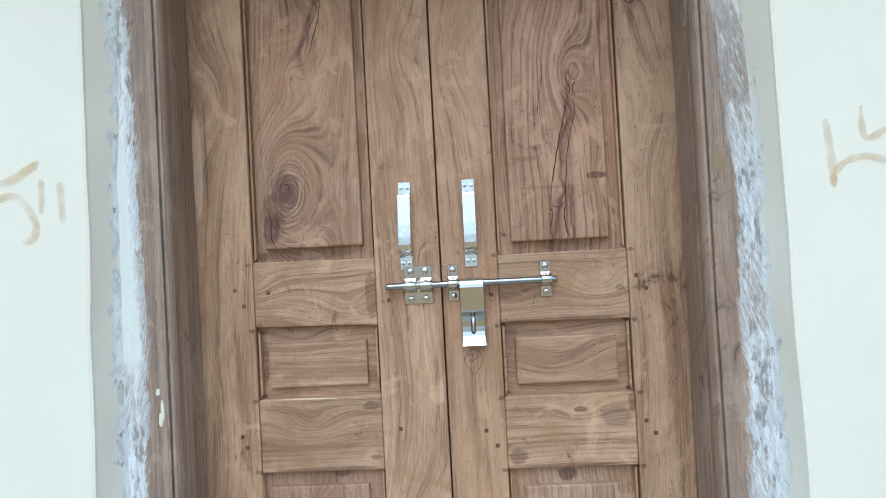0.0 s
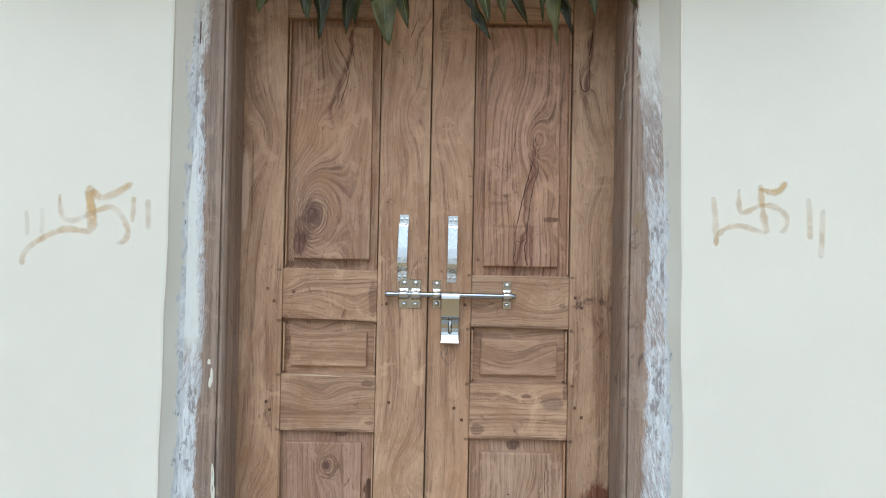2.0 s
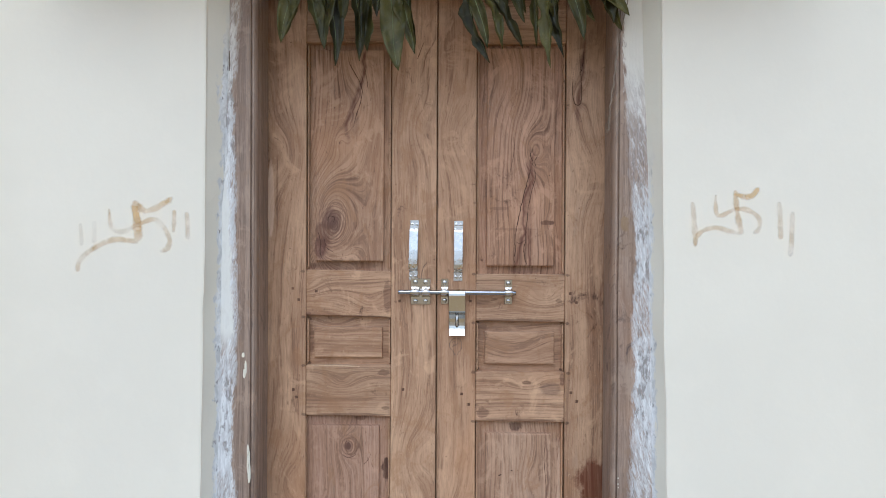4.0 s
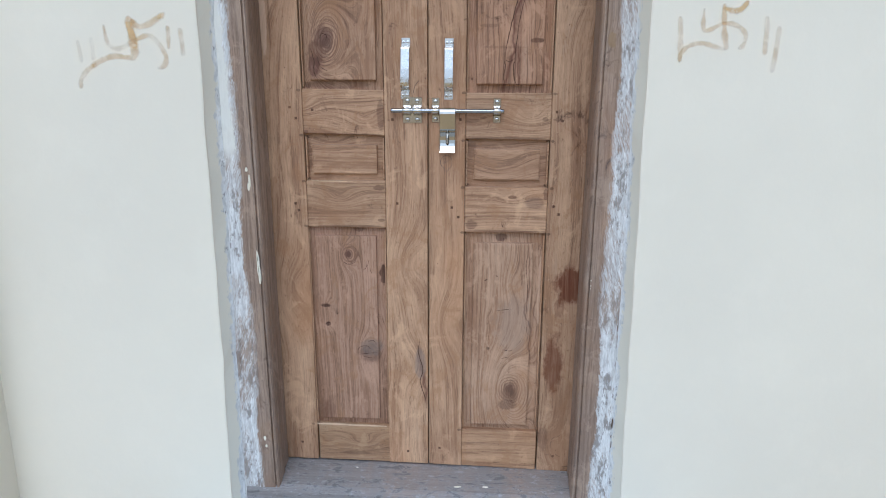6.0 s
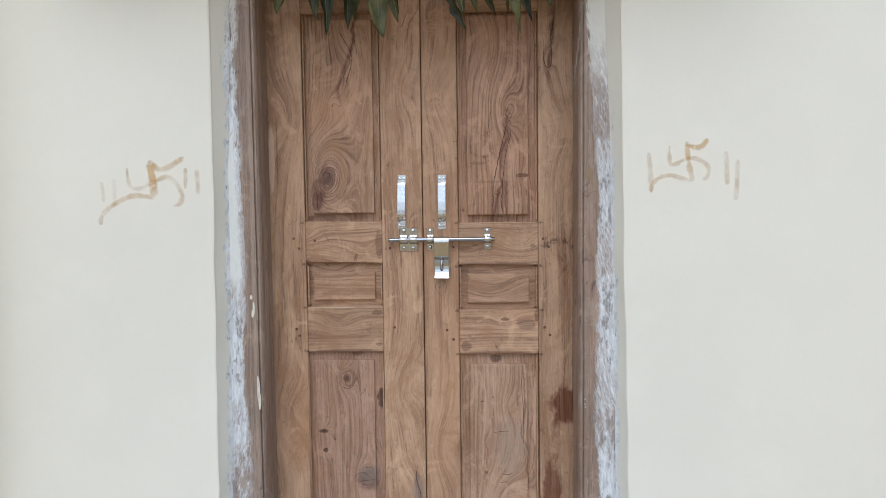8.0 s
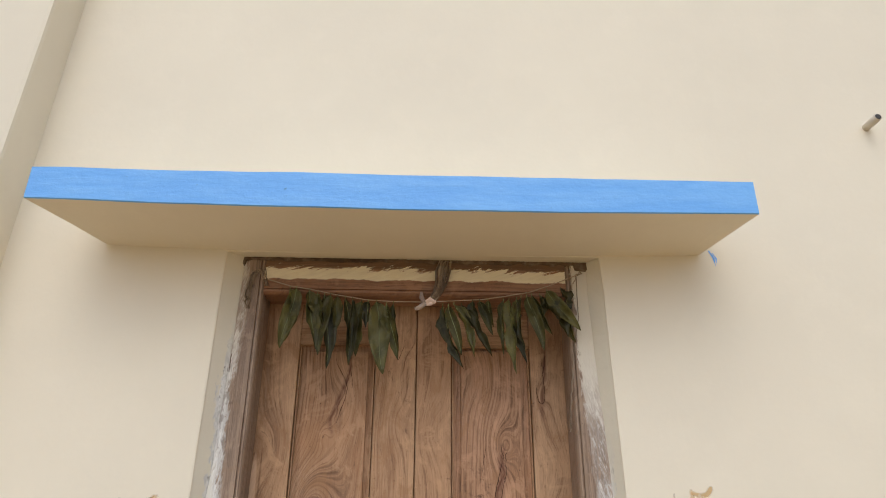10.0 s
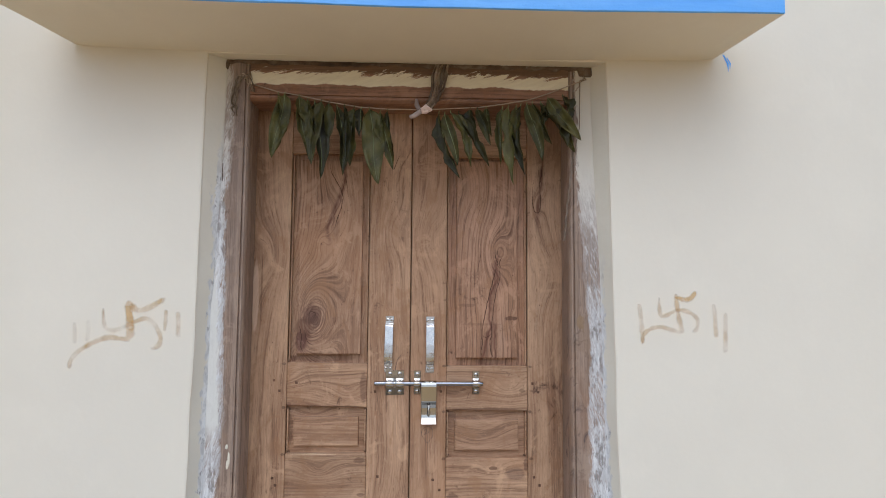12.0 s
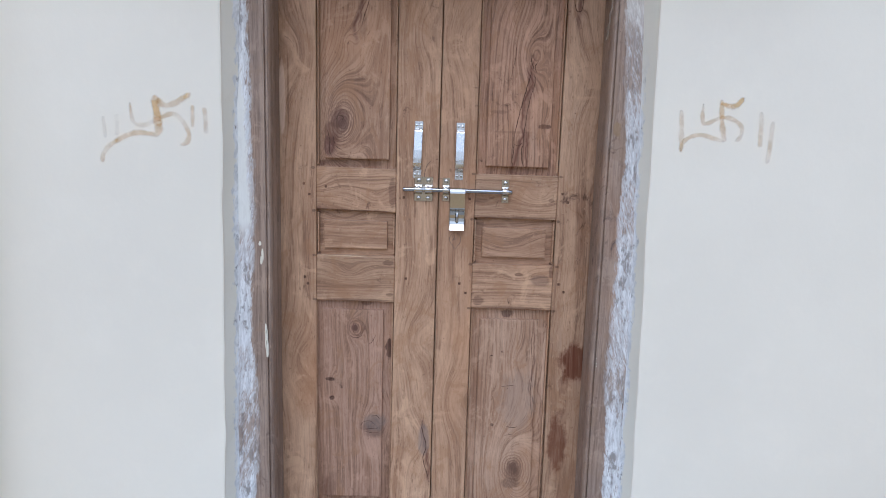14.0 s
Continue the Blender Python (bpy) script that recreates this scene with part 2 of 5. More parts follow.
def painted(name, base, stain, speck=0.5, rough=0.62, lumps=1.0, brushed=False):
    """Brush-painted plaster: cloudy, faintly lumpy, with sparse dark specks."""
    n = Nodes(name)
    x, y, z = n.xyz()
    v = n.vec(x, y, z)
    cloud = n.noise(v, 1.3, 4.0, 0.6)
    fine = n.noise(v, 9.0, 5.0, 0.65)
    colour = n.mix(n.ramp(cloud, 0.35, 0.7, 0.0, 0.75), base, stain)
    colour = n.mix(n.ramp(fine, 0.45, 0.8, 0.0, 0.3), colour, (base[0] * 1.06, base[1] * 1.06, base[2] * 1.07))
    d, c = n.spots(v, 7.0)
    sep = n.t.nodes.new("ShaderNodeSeparateColor")
    n.t.links.new(c, sep.inputs[0])
    dots = n.math("MULTIPLY", n.ramp(d, 0.022, 0.012), n.ramp(sep.outputs[1], 0.9, 0.92))
    colour = n.mix(n.math("MULTIPLY", dots, speck), colour, (0.1, 0.09, 0.08))
    h = n.math("ADD", n.math("MULTIPLY", n.noise(v, 5.0, 3.0), 1.0), n.math("MULTIPLY", n.noise(v, 70.0, 4.0, 0.6), 0.16))
    if brushed:  # lime wash and grime dragged from the frame onto the plaster
        drift = n.noise(n.vec(n.math("SIGN", x), 3.0, n.math("MULTIPLY", z, 5.0)), 1.0, 4.0, 0.6)
        drag = n.noise(n.vec(n.math("MULTIPLY", x, 60.0), n.math("MULTIPLY", y, 60.0), n.math("MULTIPLY", z, 30.0)), 1.0, 6.0, 0.72, 0.6)
        e = n.math("ADD", n.math("ADD", y, n.math("MULTIPLY", n.math("SUBTRACT", drift, 0.5), 0.05)), n.math("MULTIPLY", n.math("SUBTRACT", drag, 0.5), 0.05))
        wash = n.mix(n.ramp(drag, 0.4, 0.62), (0.80, 0.795, 0.77), (0.58, 0.57, 0.54))
        grime = n.noise(n.vec(n.math("MULTIPLY", x, 70.0), n.math("MULTIPLY", y, 70.0), n.math("MULTIPLY", z, 40.0)), 1.0, 5.0, 0.7)
        wash = n.mix(n.ramp(grime, 0.58, 0.66, 0.0, 0.8), wash, (0.2, 0.18, 0.165))
        fade = n.math("MULTIPLY", n.ramp(z, 1.95, 1.7), n.math("SUBTRACT", 1.0, n.math("MULTIPLY", n.ramp(x, 0.0, 0.1), n.ramp(z, 1.35, 1.6))))
        colour = n.mix(n.math("MULTIPLY", n.ramp(e, -0.136, -0.130), fade), colour, wash)
    n.bump(h, 0.22 * lumps, 0.01)
    return n.done(colour, rough, 0.0, 0.4)


def metal(name, colour, rough):
    n = Nodes(name)
    x, y, z = n.xyz()
    f = n.noise(n.vec(n.math("MULTIPLY", x, 900.0), n.math("MULTIPLY", y, 900.0), n.math("MULTIPLY", z, 40.0)), 1.0, 2.0)
    s = n.noise(n.vec(x, y, z), 45.0, 4.0, 0.7)
    return n.done(colour, n.math("ADD", n.ramp(s, 0.3, 0.8, rough * 0.6, rough * 1.5), n.math("MULTIPLY", f, 0.05)), 1.0)


RUST, DUSK, PALE = (0.125, 0.036, 0.012), (0.12, 0.06, 0.035), (0.64, 0.47, 0.32)
GREYISH = (0.2, 0.165, 0.14)

WALL = painted("cream_wall_paint", (0.81, 0.748, 0.605), (0.757, 0.70, 0.57))
REVEAL = painted("reveal_plaster", (0.76, 0.715, 0.585), (0.70, 0.655, 0.53), 0.8, 0.75, 1.6, True)
UNDER = painted("slab_underside_paint", (0.80, 0.735, 0.59), (0.74, 0.67, 0.53), 0.6, 0.7)
STEEL = metal("polished_steel", (0.68, 0.67, 0.65), 0.26)
CHROME = metal("bright_chrome", (0.60, 0.585, 0.55), 0.07)
ROD = metal("dark_bright_steel", (0.36, 0.37, 0.39), 0.10)
SCREW = metal("screw_steel", (0.7, 0.69, 0.66), 0.22)


def blue_paint():
    n = Nodes("blue_edge_paint")
    x, y, z = n.xyz()
    v = n.vec(x, y, z)
    f = n.noise(n.vec(n.math("MULTIPLY", x, 6.0), y, n.math("MULTIPLY", z, 40.0)), 1.0, 5.0, 0.65)
    p = n.noise(v, 38.0, 5.0, 0.7)
    c = n.mix(n.ramp(f, 0.35, 0.7), (0.165, 0.43, 0.94), (0.21, 0.49, 0.97))
    c = n.mix(n.ramp(p, 0.68, 0.74, 0.0, 0.6), c, (0.07, 0.17, 0.42))
    n.bump(n.math("ADD", f, p), 0.3, 0.006)
    return n.done(c, 0.5)


def concrete(name, base, pale, dark):
    n = Nodes(name)
    x, y, z = n.xyz()
    v = n.vec(x, y, z)
    a, b, c = n.noise(v, 4.0, 5.0, 0.65), n.noise(v, 26.0, 5.0, 0.7), n.noise(v, 160.0, 3.0, 0.6)
    col = n.mix(n.ramp(a, 0.35, 0.68), base, dark)
    col = n.mix(n.ramp(b, 0.46, 0.66, 0.0, 0.75), col, pale)
    col = n.mix(n.ramp(c, 0.55, 0.75, 0.0, 0.4), col, dark)
    d, k = n.spots(v, 30.0)
    col = n.mix(n.math("MULTIPLY", n.ramp(d, 0.2, 0.08), n.ramp(b, 0.55, 0.62)), col, (0.62, 0.62, 0.6))
    n.bump(n.math("ADD", b, n.math("MULTIPLY", c, 0.4)), 0.4, 0.006)
    return n.done(col, 0.85, 0.0, 0.3)


def smear(material, pick):
    """Adds brushed-over paint to a frame member. pick(n, x, y, z) gives the mask and the paint."""
    mat, n, (x, y, z), colour = material
    mask, paint = pick(n, x, y, z)
    out = n.mix(mask, colour, paint)
    n.put(n.bsdf.inputs["Base Color"], out)
    return mat


def jamb_paint(n, x, y, z):
    ax = n.math("ABSOLUTE", x)
    drift = n.noise(n.vec(n.math("MULTIPLY", x, 3.0), 2.0, n.math("MULTIPLY", z, 4.2)), 1.0, 4.0, 0.6)
    s = n.math("MULTIPLY_ADD", n.math("SIGN", x), -0.55, 0.0)
    diag = n.math("ADD", ax, n.math("MULTIPLY", z, 0.30))
    along = n.math("SUBTRACT", z, n.math("MULTIPLY", ax, 0.3))
    streak = n.noise(n.vec(n.math("MULTIPLY", diag, 230.0), s, n.math("MULTIPLY", along, 30.0)), 1.0, 6.0, 0.72, 0.8)
    streak2 = n.noise(n.vec(n.math("MULTIPLY", ax, 120.0), s, n.math("MULTIPLY", z, 14.0)), 1.0, 5.0, 0.7)
    edge = n.math("ADD", ax, n.math("MULTIPLY", n.math("SUBTRACT", drift, 0.5), 0.075))
    edge = n.math("ADD", edge, n.math("MULTIPLY", n.math("SUBTRACT", streak, 0.5), 0.045))
    edge = n.math("ADD", edge, n.math("MULTIPLY", n.math("SUBTRACT", streak2, 0.5), 0.03))
    cover = n.math("MULTIPLY", n.ramp(x, 0.0, 0.1), n.ramp(z, 1.50, 1.85))
    edge = n.math("ADD", edge, n.math("MULTIPLY", cover, 0.030))
    mask = n.ramp(edge, 0.488, 0.495)
    front = n.ramp(y, -0.113, -0.119)
    mask = n.math("MULTIPLY", mask, front)
    bare = n.ramp(n.math("ADD", n.math("MULTIPLY", streak, 0.6), n.math("MULTIPLY", drift, 0.5)), 0.50, 0.66)
    mask = n.math("MULTIPLY", mask, n.math("SUBTRACT", 1.0, n.math("MULTIPLY", n.math("MULTIPLY", bare, n.math("SUBTRACT", 1.0, cover)), 0.85)))
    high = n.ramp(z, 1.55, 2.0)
    clean = n.math("MULTIPLY", n.ramp(x, 0.0, -0.1), n.math("MULTIPLY", n.ramp(z, 1.0, 1.1), n.ramp(z, 1.58, 1.42)))
    clean = n.math("MULTIPLY", clean, n.ramp(edge, 0.500, 0.510))
    white = n.mix(n.ramp(streak2, 0.35, 0.65), (0.77, 0.765, 0.74), (0.52, 0.51, 0.49))
    grime = n.noise(n.vec(n.math("MULTIPLY", x, 45.0), s, n.math("MULTIPLY", z, 16.0)), 1.0, 6.0, 0.72)
    white = n.mix(n.math("MULTIPLY", n.ramp(grime, 0.50, 0.60, 0.0, 0.85), n.math("SUBTRACT", 1.0, n.math("MULTIPLY", cover, 0.92))), white, (0.23, 0.205, 0.185))
    white = n.mix(cover, white, (0.74, 0.70, 0.60))
    white = n.mix(n.math("MULTIPLY", clean, 0.9), white, (0.73, 0.71, 0.63))
    mask = n.math("MAXIMUM", mask, n.math("MULTIPLY", clean, front))
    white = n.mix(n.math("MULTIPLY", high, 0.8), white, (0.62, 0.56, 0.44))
    return mask, white


def head_paint(n, x, y, z):
    drift = n.noise(n.vec(n.math("MULTIPLY", x, 7.0), 5.0, 0.0), 1.0, 5.0, 0.6)
    diag = n.math("SUBTRACT", z, n.math("MULTIPLY", x, 0.3))
    streak = n.noise(n.vec(n.math("MULTIPLY", x, 14.0), 1.0, n.math("MULTIPLY", diag, 70.0)), 1.0, 6.0, 0.72, 0.4)
    zz = n.math("ADD", z, n.math("MULTIPLY", n.math("SUBTRACT", drift, 0.5), 0.045))
    low = n.ramp(zz, 2.010, 2.013)
    up = n.ramp(n.math("ADD", zz, n.math("MULTIPLY", n.math("SUBTRACT", streak, 0.5), 0.085)), 2.048, 2.043)
    ends = n.ramp(n.math("ABSOLUTE", x), 0.475, 0.44)
    mask = n.math("MULTIPLY", n.math("MULTIPLY", low, up), n.math("MULTIPLY", ends, n.ramp(y, -0.113, -0.119)))
    return mask, n.mix(n.ramp(streak, 0.3, 0.8), (0.82, 0.73, 0.50), (0.70, 0.60, 0.40))


def sill_paint(n, x, y, z):
    drift = n.noise(n.vec(n.math("MULTIPLY", x, 8.0), 5.0, 0.0), 1.0, 4.0, 0.6)
    diag = n.math("ADD", x, n.math("MULTIPLY", z, 1.4))
    streak = n.noise(n.vec(n.math("MULTIPLY", diag, 70.0), 1.0, n.math("MULTIPLY", z, 60.0)), 1.0, 4.0, 0.65)
    h = n.math("ADD", n.math("ADD", z, n.math("MULTIPLY", x, 0.028)), n.math("MULTIPLY", n.math("SUBTRACT", drift, 0.5), 0.05))
    h = n.math("ADD", h, n.math("MULTIPLY", n.math("SUBTRACT", streak, 0.5), 0.04))
    mask = n.math("MULTIPLY", n.ramp(h, 0.022, 0.010), n.ramp(y, -0.113, -0.120))
    mask = n.math("MULTIPLY", mask, n.ramp(streak, 0.40, 0.50, 0.15, 0.95))
    mask = n.math("MULTIPLY", mask, n.ramp(x, -0.36, -0.22, 0.25, 1.0))
    v = n.vec(n.math("MULTIPLY", x, 16.0), n.math("MULTIPLY", y, 40.0), n.math("MULTIPLY", z, 40.0))
    blot = n.noise(v, 1.0, 6.0, 0.75, 0.5)
    chalk = n.noise(v, 2.3, 5.0, 0.75)
    dark = n.ramp(blot, 0.50, 0.60, 0.0, 0.8)
    pale = n.ramp(chalk, 0.54, 0.64, 0.0, 0.5)
    paint = n.mix(dark, n.mix(0.5, (0.42, 0.41, 0.40), (0.36, 0.35, 0.35)), (0.075, 0.065, 0.06))
    paint = n.mix(mask, paint, (0.74, 0.74, 0.75))
    return n.math("MAXIMUM", n.math("MAXIMUM", mask, dark), pale), paint


BLUE = blue_paint()
LANDING = concrete("landing_concrete", (0.38, 0.365, 0.33), (0.60, 0.59, 0.56), (0.22, 0.205, 0.18))
MORTAR = concrete("mortar_splash", (0.62, 0.62, 0.64), (0.74, 0.74, 0.77), (0.36, 0.35, 0.35))
EARTH = concrete("yard_earth", (0.45, 0.31, 0.14), (0.53, 0.39, 0.20), (0.37, 0.245, 0.105))
FW, FM, FD = (0.46, 0.345, 0.245), (0.28, 0.19, 0.125), (0.06, 0.036, 0.024)
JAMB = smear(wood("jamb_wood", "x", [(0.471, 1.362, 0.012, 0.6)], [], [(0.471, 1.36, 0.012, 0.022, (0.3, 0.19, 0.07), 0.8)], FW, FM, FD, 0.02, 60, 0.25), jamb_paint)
HEAD = smear(wood("head_wood", "z", [], [], [(0, 2.066, 0.9, 0.024, (0.13, 0.08, 0.04), 0.95)], (0.36, 0.205, 0.115), (0.24, 0.12, 0.062), FD, 0.015, 60, 0.0), head_paint)
SILL = smear(wood("sill_wood", "z", [], [], [], (0.36, 0.32, 0.29), (0.2, 0.17, 0.15), (0.05, 0.045, 0.04), 0.012, 60, 0.85), sill_paint)


# ---- mesh helpers ----
def link(name, bm, material, parent=None, label="", smooth=False):
    me = bpy.data.meshes.new(name)
    bmesh.ops.recalc_face_normals(bm, faces=bm.faces)
    bm.to_mesh(me)
    bm.free()
    for m in material if isinstance(material, (list, tuple)) else (material,):
        me.materials.append(m)
    if smooth:
        me.polygons.foreach_set("use_smooth", [True] * len(me.polygons))
    ob = new(name, me)
    if parent is not None:
        ob.parent = parent
    if label:
        tagged(ob, label)
    return ob


def part(name, bm, material, parent, label="", smooth=False):
    return link(name, bm, material, parent, label, smooth)


def thing(name, label, category, group=""):
    return tagged(new(name), label, category, group)


def prism(bm, pts, y0, y1, bevel=0.0, seg=1):
    """A slab between y0 (front) and y1 with the outline pts, (x, z) pairs."""
    f = [bm.verts.new((x, y0, z)) for x, z in pts]
    b = [bm.verts.new((x, y1, z)) for x, z in pts]
    n = len(pts)
    faces = [bm.faces.new(f), bm.faces.new(b[::-1])]
    for i in range(n):
        faces.append(bm.faces.new((f[i], b[i], b[(i + 1) % n], f[(i + 1) % n])))
    if bevel:
        edges = list({e for fc in faces for e in fc.edges})
        bmesh.ops.recalc_face_normals(bm, faces=faces)
        bmesh.ops.bevel(bm, geom=edges, offset=bevel, segments=seg, profile=0.6, affect="EDGES")
    return bm


def box(bm, x0, x1, y0, y1, z0, z1, bevel=0.0, seg=1):
    return prism(bm, [(x0, z0), (x1, z0), (x1, z1), (x0, z1)], y0, y1, bevel, seg)


def rail(bm, x0, x1, z0l, z0r, z1l, z1r, y0, y1, bevel=0.0):
    return prism(bm, [(x0, z0l), (x1, z0r), (x1, z1r), (x0, z1l)], y0, y1, bevel)


def tube(bm, pts, radius, sides=8, taper=None):
    """A round bar along pts."""
    rings = []
    pts = [Vector(p) for p in pts]
    for i, p in enumerate(pts):
        d = (pts[min(i + 1, len(pts) - 1)] - pts[max(i - 1, 0)]).normalized()
        u = d.cross(Vector((0.3, 0.9, 0.2))).normalized()
        w = d.cross(u)
        r = radius * (taper[i] if taper else 1)
        rings.append([bm.verts.new(p + (u * math.cos(k * 2 * math.pi / sides) + w * math.sin(k * 2 * math.pi / sides)) * r) for k in range(sides)])
    for a, b in zip(rings, rings[1:]):
        for k in range(sides):
            bm.faces.new((a[k], a[(k + 1) % sides], b[(k + 1) % sides], b[k]))
    bm.faces.new(rings[0][::-1])
    bm.faces.new(rings[-1])
    return bm


def dome(bm, x, y, z, r, h, sides=14):
    """A round screw or bolt head standing out towards -y."""
    rings = []
    for k, (f, g) in enumerate(((1.0, 0.0), (0.97, 0.35), (0.78, 0.75), (0.42, 0.96))):
        rings.append([bm.verts.new((x + r * f * math.cos(a), y - h * g, z + r * f * math.sin(a))) for a in (2 * math.pi * i / sides for i in range(sides))])
    for a, b in zip(rings, rings[1:]):
        for k in range(sides):
            bm.faces.new((a[k], a[(k + 1) % sides], b[(k + 1) % sides], b[k]))
    bm.faces.new(rings[-1])
    return bm


def lerp(table, v):
    """Straight-line reading of a small table of (key, value)."""
    if v <= table[0][0]:
        return table[0][1]
    for (a, x), (b, y) in zip(table, table[1:]):
        if v <= b:
            return x + (y - x) * (v - a) / (b - a)
    return table[-1][1]


# ---- house: front wall with its opening, pier, landing, yard ----
WALL_Y, FRAME_Y, TOP = -0.167, -0.122, 2.077
EDGE = {-1: [(-0.5, 0.590), (0, 0.5762), (0.5, 0.5649), (1.0, 0.5560), (1.5, 0.5500), (2.12, 0.546)], 1: [(-0.5, 0.590), (0, 0.5775), (0.5, 0.566), (1.0, 0.5555), (1.5, 0.5462), (2.12, 0.5365)]}
INNER = {-1: [(0, 0.553), (0.5, 0.543), (0.9, 0.536), (1.35, 0.528), (1.75, 0.514), (2.1, 0.506)], 1: [(0, 0.552), (0.5, 0.546), (0.9, 0.541), (1.2, 0.533), (1.5, 0.527), (1.75, 0.515), (2.1, 0.505)]}
GROUND = -0.42


def floor_z(x):
    return -0.027 - 0.011 * x


def wall_front():
    bm = bmesh.new()
    zs = [GROUND - 0.2] + [i * 0.05 for i in range(0, 43)]
    zs[-1] = TOP
    cols = {}
    for s, far in ((-1, 1.6), (1, 5.0)):
        for z in zs:
            e = lerp(EDGE[s], z) + (noise.noise((z * 5.0, s * 3.0, 0)) * 0.004 + noise.noise((z * 23.0, s, 4)) * 0.0015)
            inn = lerp(INNER[s], z) + noise.noise((z * 9.0, s * 7.0, 2)) * 0.004
            cols[s, z] = [bm.verts.new((s * q, y, z)) for q, y in ((far, WALL_Y), (e + 0.006, WALL_Y), (e + 0.0015, WALL_Y + 0.0015), (e, WALL_Y + 0.006), (inn, FRAME_Y - 0.003), (inn - 0.004, FRAME_Y + 0.004))]
        for za, zb in zip(zs, zs[1:]):
            for i in range(5):
                f = bm.faces.new((cols[s, za][i], cols[s, za][i + 1], cols[s, zb][i + 1], cols[s, zb][i]))
                f.material_index = 1 if i >= 3 else 0
    top = {s: [bm.verts.new((s * q, WALL_Y, 3.7)) for q in ((1.6, 0.6)[::1] if s < 0 else (5.0, 0.6))] for s in (-1, 1)}
    L, R = cols[-1, TOP], cols[1, TOP]
    bm.faces.new((L[0], L[1], top[-1][1], top[-1][0]))
    bm.faces.new((R[1], R[0], top[1][0], top[1][1]))
    bm.faces.new((L[1], R[1], top[1][1], top[-1][1]))
    # soffit of the opening, and the wall's thickness behind the face
    bm.faces.new((L[3], L[4], R[4], R[3])).material_index = 2
    bm.faces.new((L[1], L[2], R[2], R[1]))
    bm.faces.new((L[2], L[3], R[3], R[2]))
    ob = link("wall_front", bm, (WALL, REVEAL, UNDER))
    return tagged(ob, "cream painted plaster house wall with an uneven door reveal", "wall", "", "structure")


wall_front()
bm = bmesh.new()
for x0, x1, z0, z1 in ((-1.6, -0.58, GROUND - 0.2, 3.7), (0.58, 5.0, GROUND - 0.2, 3.7), (-0.58, 0.58, 2.097, 3.7), (-0.58, 0.58, GROUND - 0.2, -0.06)):
    box(bm, x0, x1, WALL_Y + 0.02, 0.06, z0, z1)
tagged(link("wall_core", bm, WALL), "plain masonry behind the painted wall face", "wall", "", "structure")
# unseen back and side walls, added so no light leaks in behind the door
bm = bmesh.new()
box(bm, -1.6, 5.0, 2.6, 2.8, GROUND - 0.2, 3.7)
box(bm, -1.6, -1.4, 0.06, 2.6, GROUND - 0.2, 3.7)
box(bm, 4.8, 5.0, 0.06, 2.6, GROUND - 0.2, 3.7)
tagged(link("wall_light_stop", bm, WALL), "unseen plain walls added to keep light out of the house", "wall", "", "structure")
# unseen lid over the house, added against light from above
bm = bmesh.new()
box(bm, -1.6, 5.0, WALL_Y - 0.02, 2.8, 3.7, 3.85, 0.01)
tagged(link("roof", bm, WALL), "unseen flat slab added to keep light out of the house", "roof", "", "structure")
bm = bmesh.new()
box(bm, -3.6, -1.160, -0.305, 0.3, GROUND - 0.2, 3.85, 0.012, 2)
for v in bm.verts:  # the pier is a little out of plumb
    if v.co.x > -2:
        v.co.x += 0.030 * (v.co.z - 2.4)
tagged(link("wall_pier", bm, WALL), "cream painted wall pier projecting beside the doorway wall", "wall", "", "structure")


def landing():
    bm = bmesh.new()
    nx, ny = 40, 26
    grid = [[None] * (ny + 1) for _ in range(nx + 1)]
    for i in range(nx + 1):
        for j in range(ny + 1):
            x = -0.785 + 1.575 * i / nx
            y = -1.15 + 1.21 * j / ny
            if i in (0, nx):
                x += noise.noise((y * 9, i, 0)) * 0.012
            grid[i][j] = bm.verts.new((x, y, floor_z(x) + noise.noise((x * 4, y * 4, 0)) * 0.004 + noise.noise((x * 17, y * 17, 3)) * 0.0018))
    for i in range(nx):
        for j in range(ny):
            bm.faces.new((grid[i][j], grid[i + 1][j], grid[i + 1][j + 1], grid[i][j + 1]))
    ring = [grid[i][0] for i in range(nx + 1)] + [grid[nx][j] for j in range(1, ny + 1)] + [grid[i][ny] for i in range(nx - 1, -1, -1)] + [grid[0][j] for j in range(ny - 1, 0, -1)]
    low = [bm.verts.new((v.co.x, v.co.y, GROUND - 0.1)) for v in ring]
    for k in range(len(ring)):
        bm.faces.new((ring[k], ring[k - 1], low[k - 1], low[k]))
    return tagged(link("landing", bm, LANDING), "rough grey concrete door landing with paint drips", "landing", "", "structure")


landing()
bm = bmesh.new()
bmesh.ops.create_grid(bm, x_segments=40, y_segments=40, size=400)
for v in bm.verts:
    v.co.z = GROUND
# low unseen wall, added only to give the bright metal something to reflect
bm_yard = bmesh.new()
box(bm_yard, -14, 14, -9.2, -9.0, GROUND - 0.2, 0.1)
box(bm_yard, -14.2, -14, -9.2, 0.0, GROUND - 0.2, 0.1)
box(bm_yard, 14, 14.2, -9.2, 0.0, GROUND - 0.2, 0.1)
tagged(link("wall_reflected", bm_yard, concrete("reflected_wall", (0.50, 0.42, 0.31), (0.56, 0.48, 0.37), (0.40, 0.33, 0.24))), "unseen plain buff wall added around the yard for reflections", "wall", "", "structure")
tagged(link("ground", bm, EARTH), "dry sandy yellow-brown earth of the yard", "ground", "", "structure")


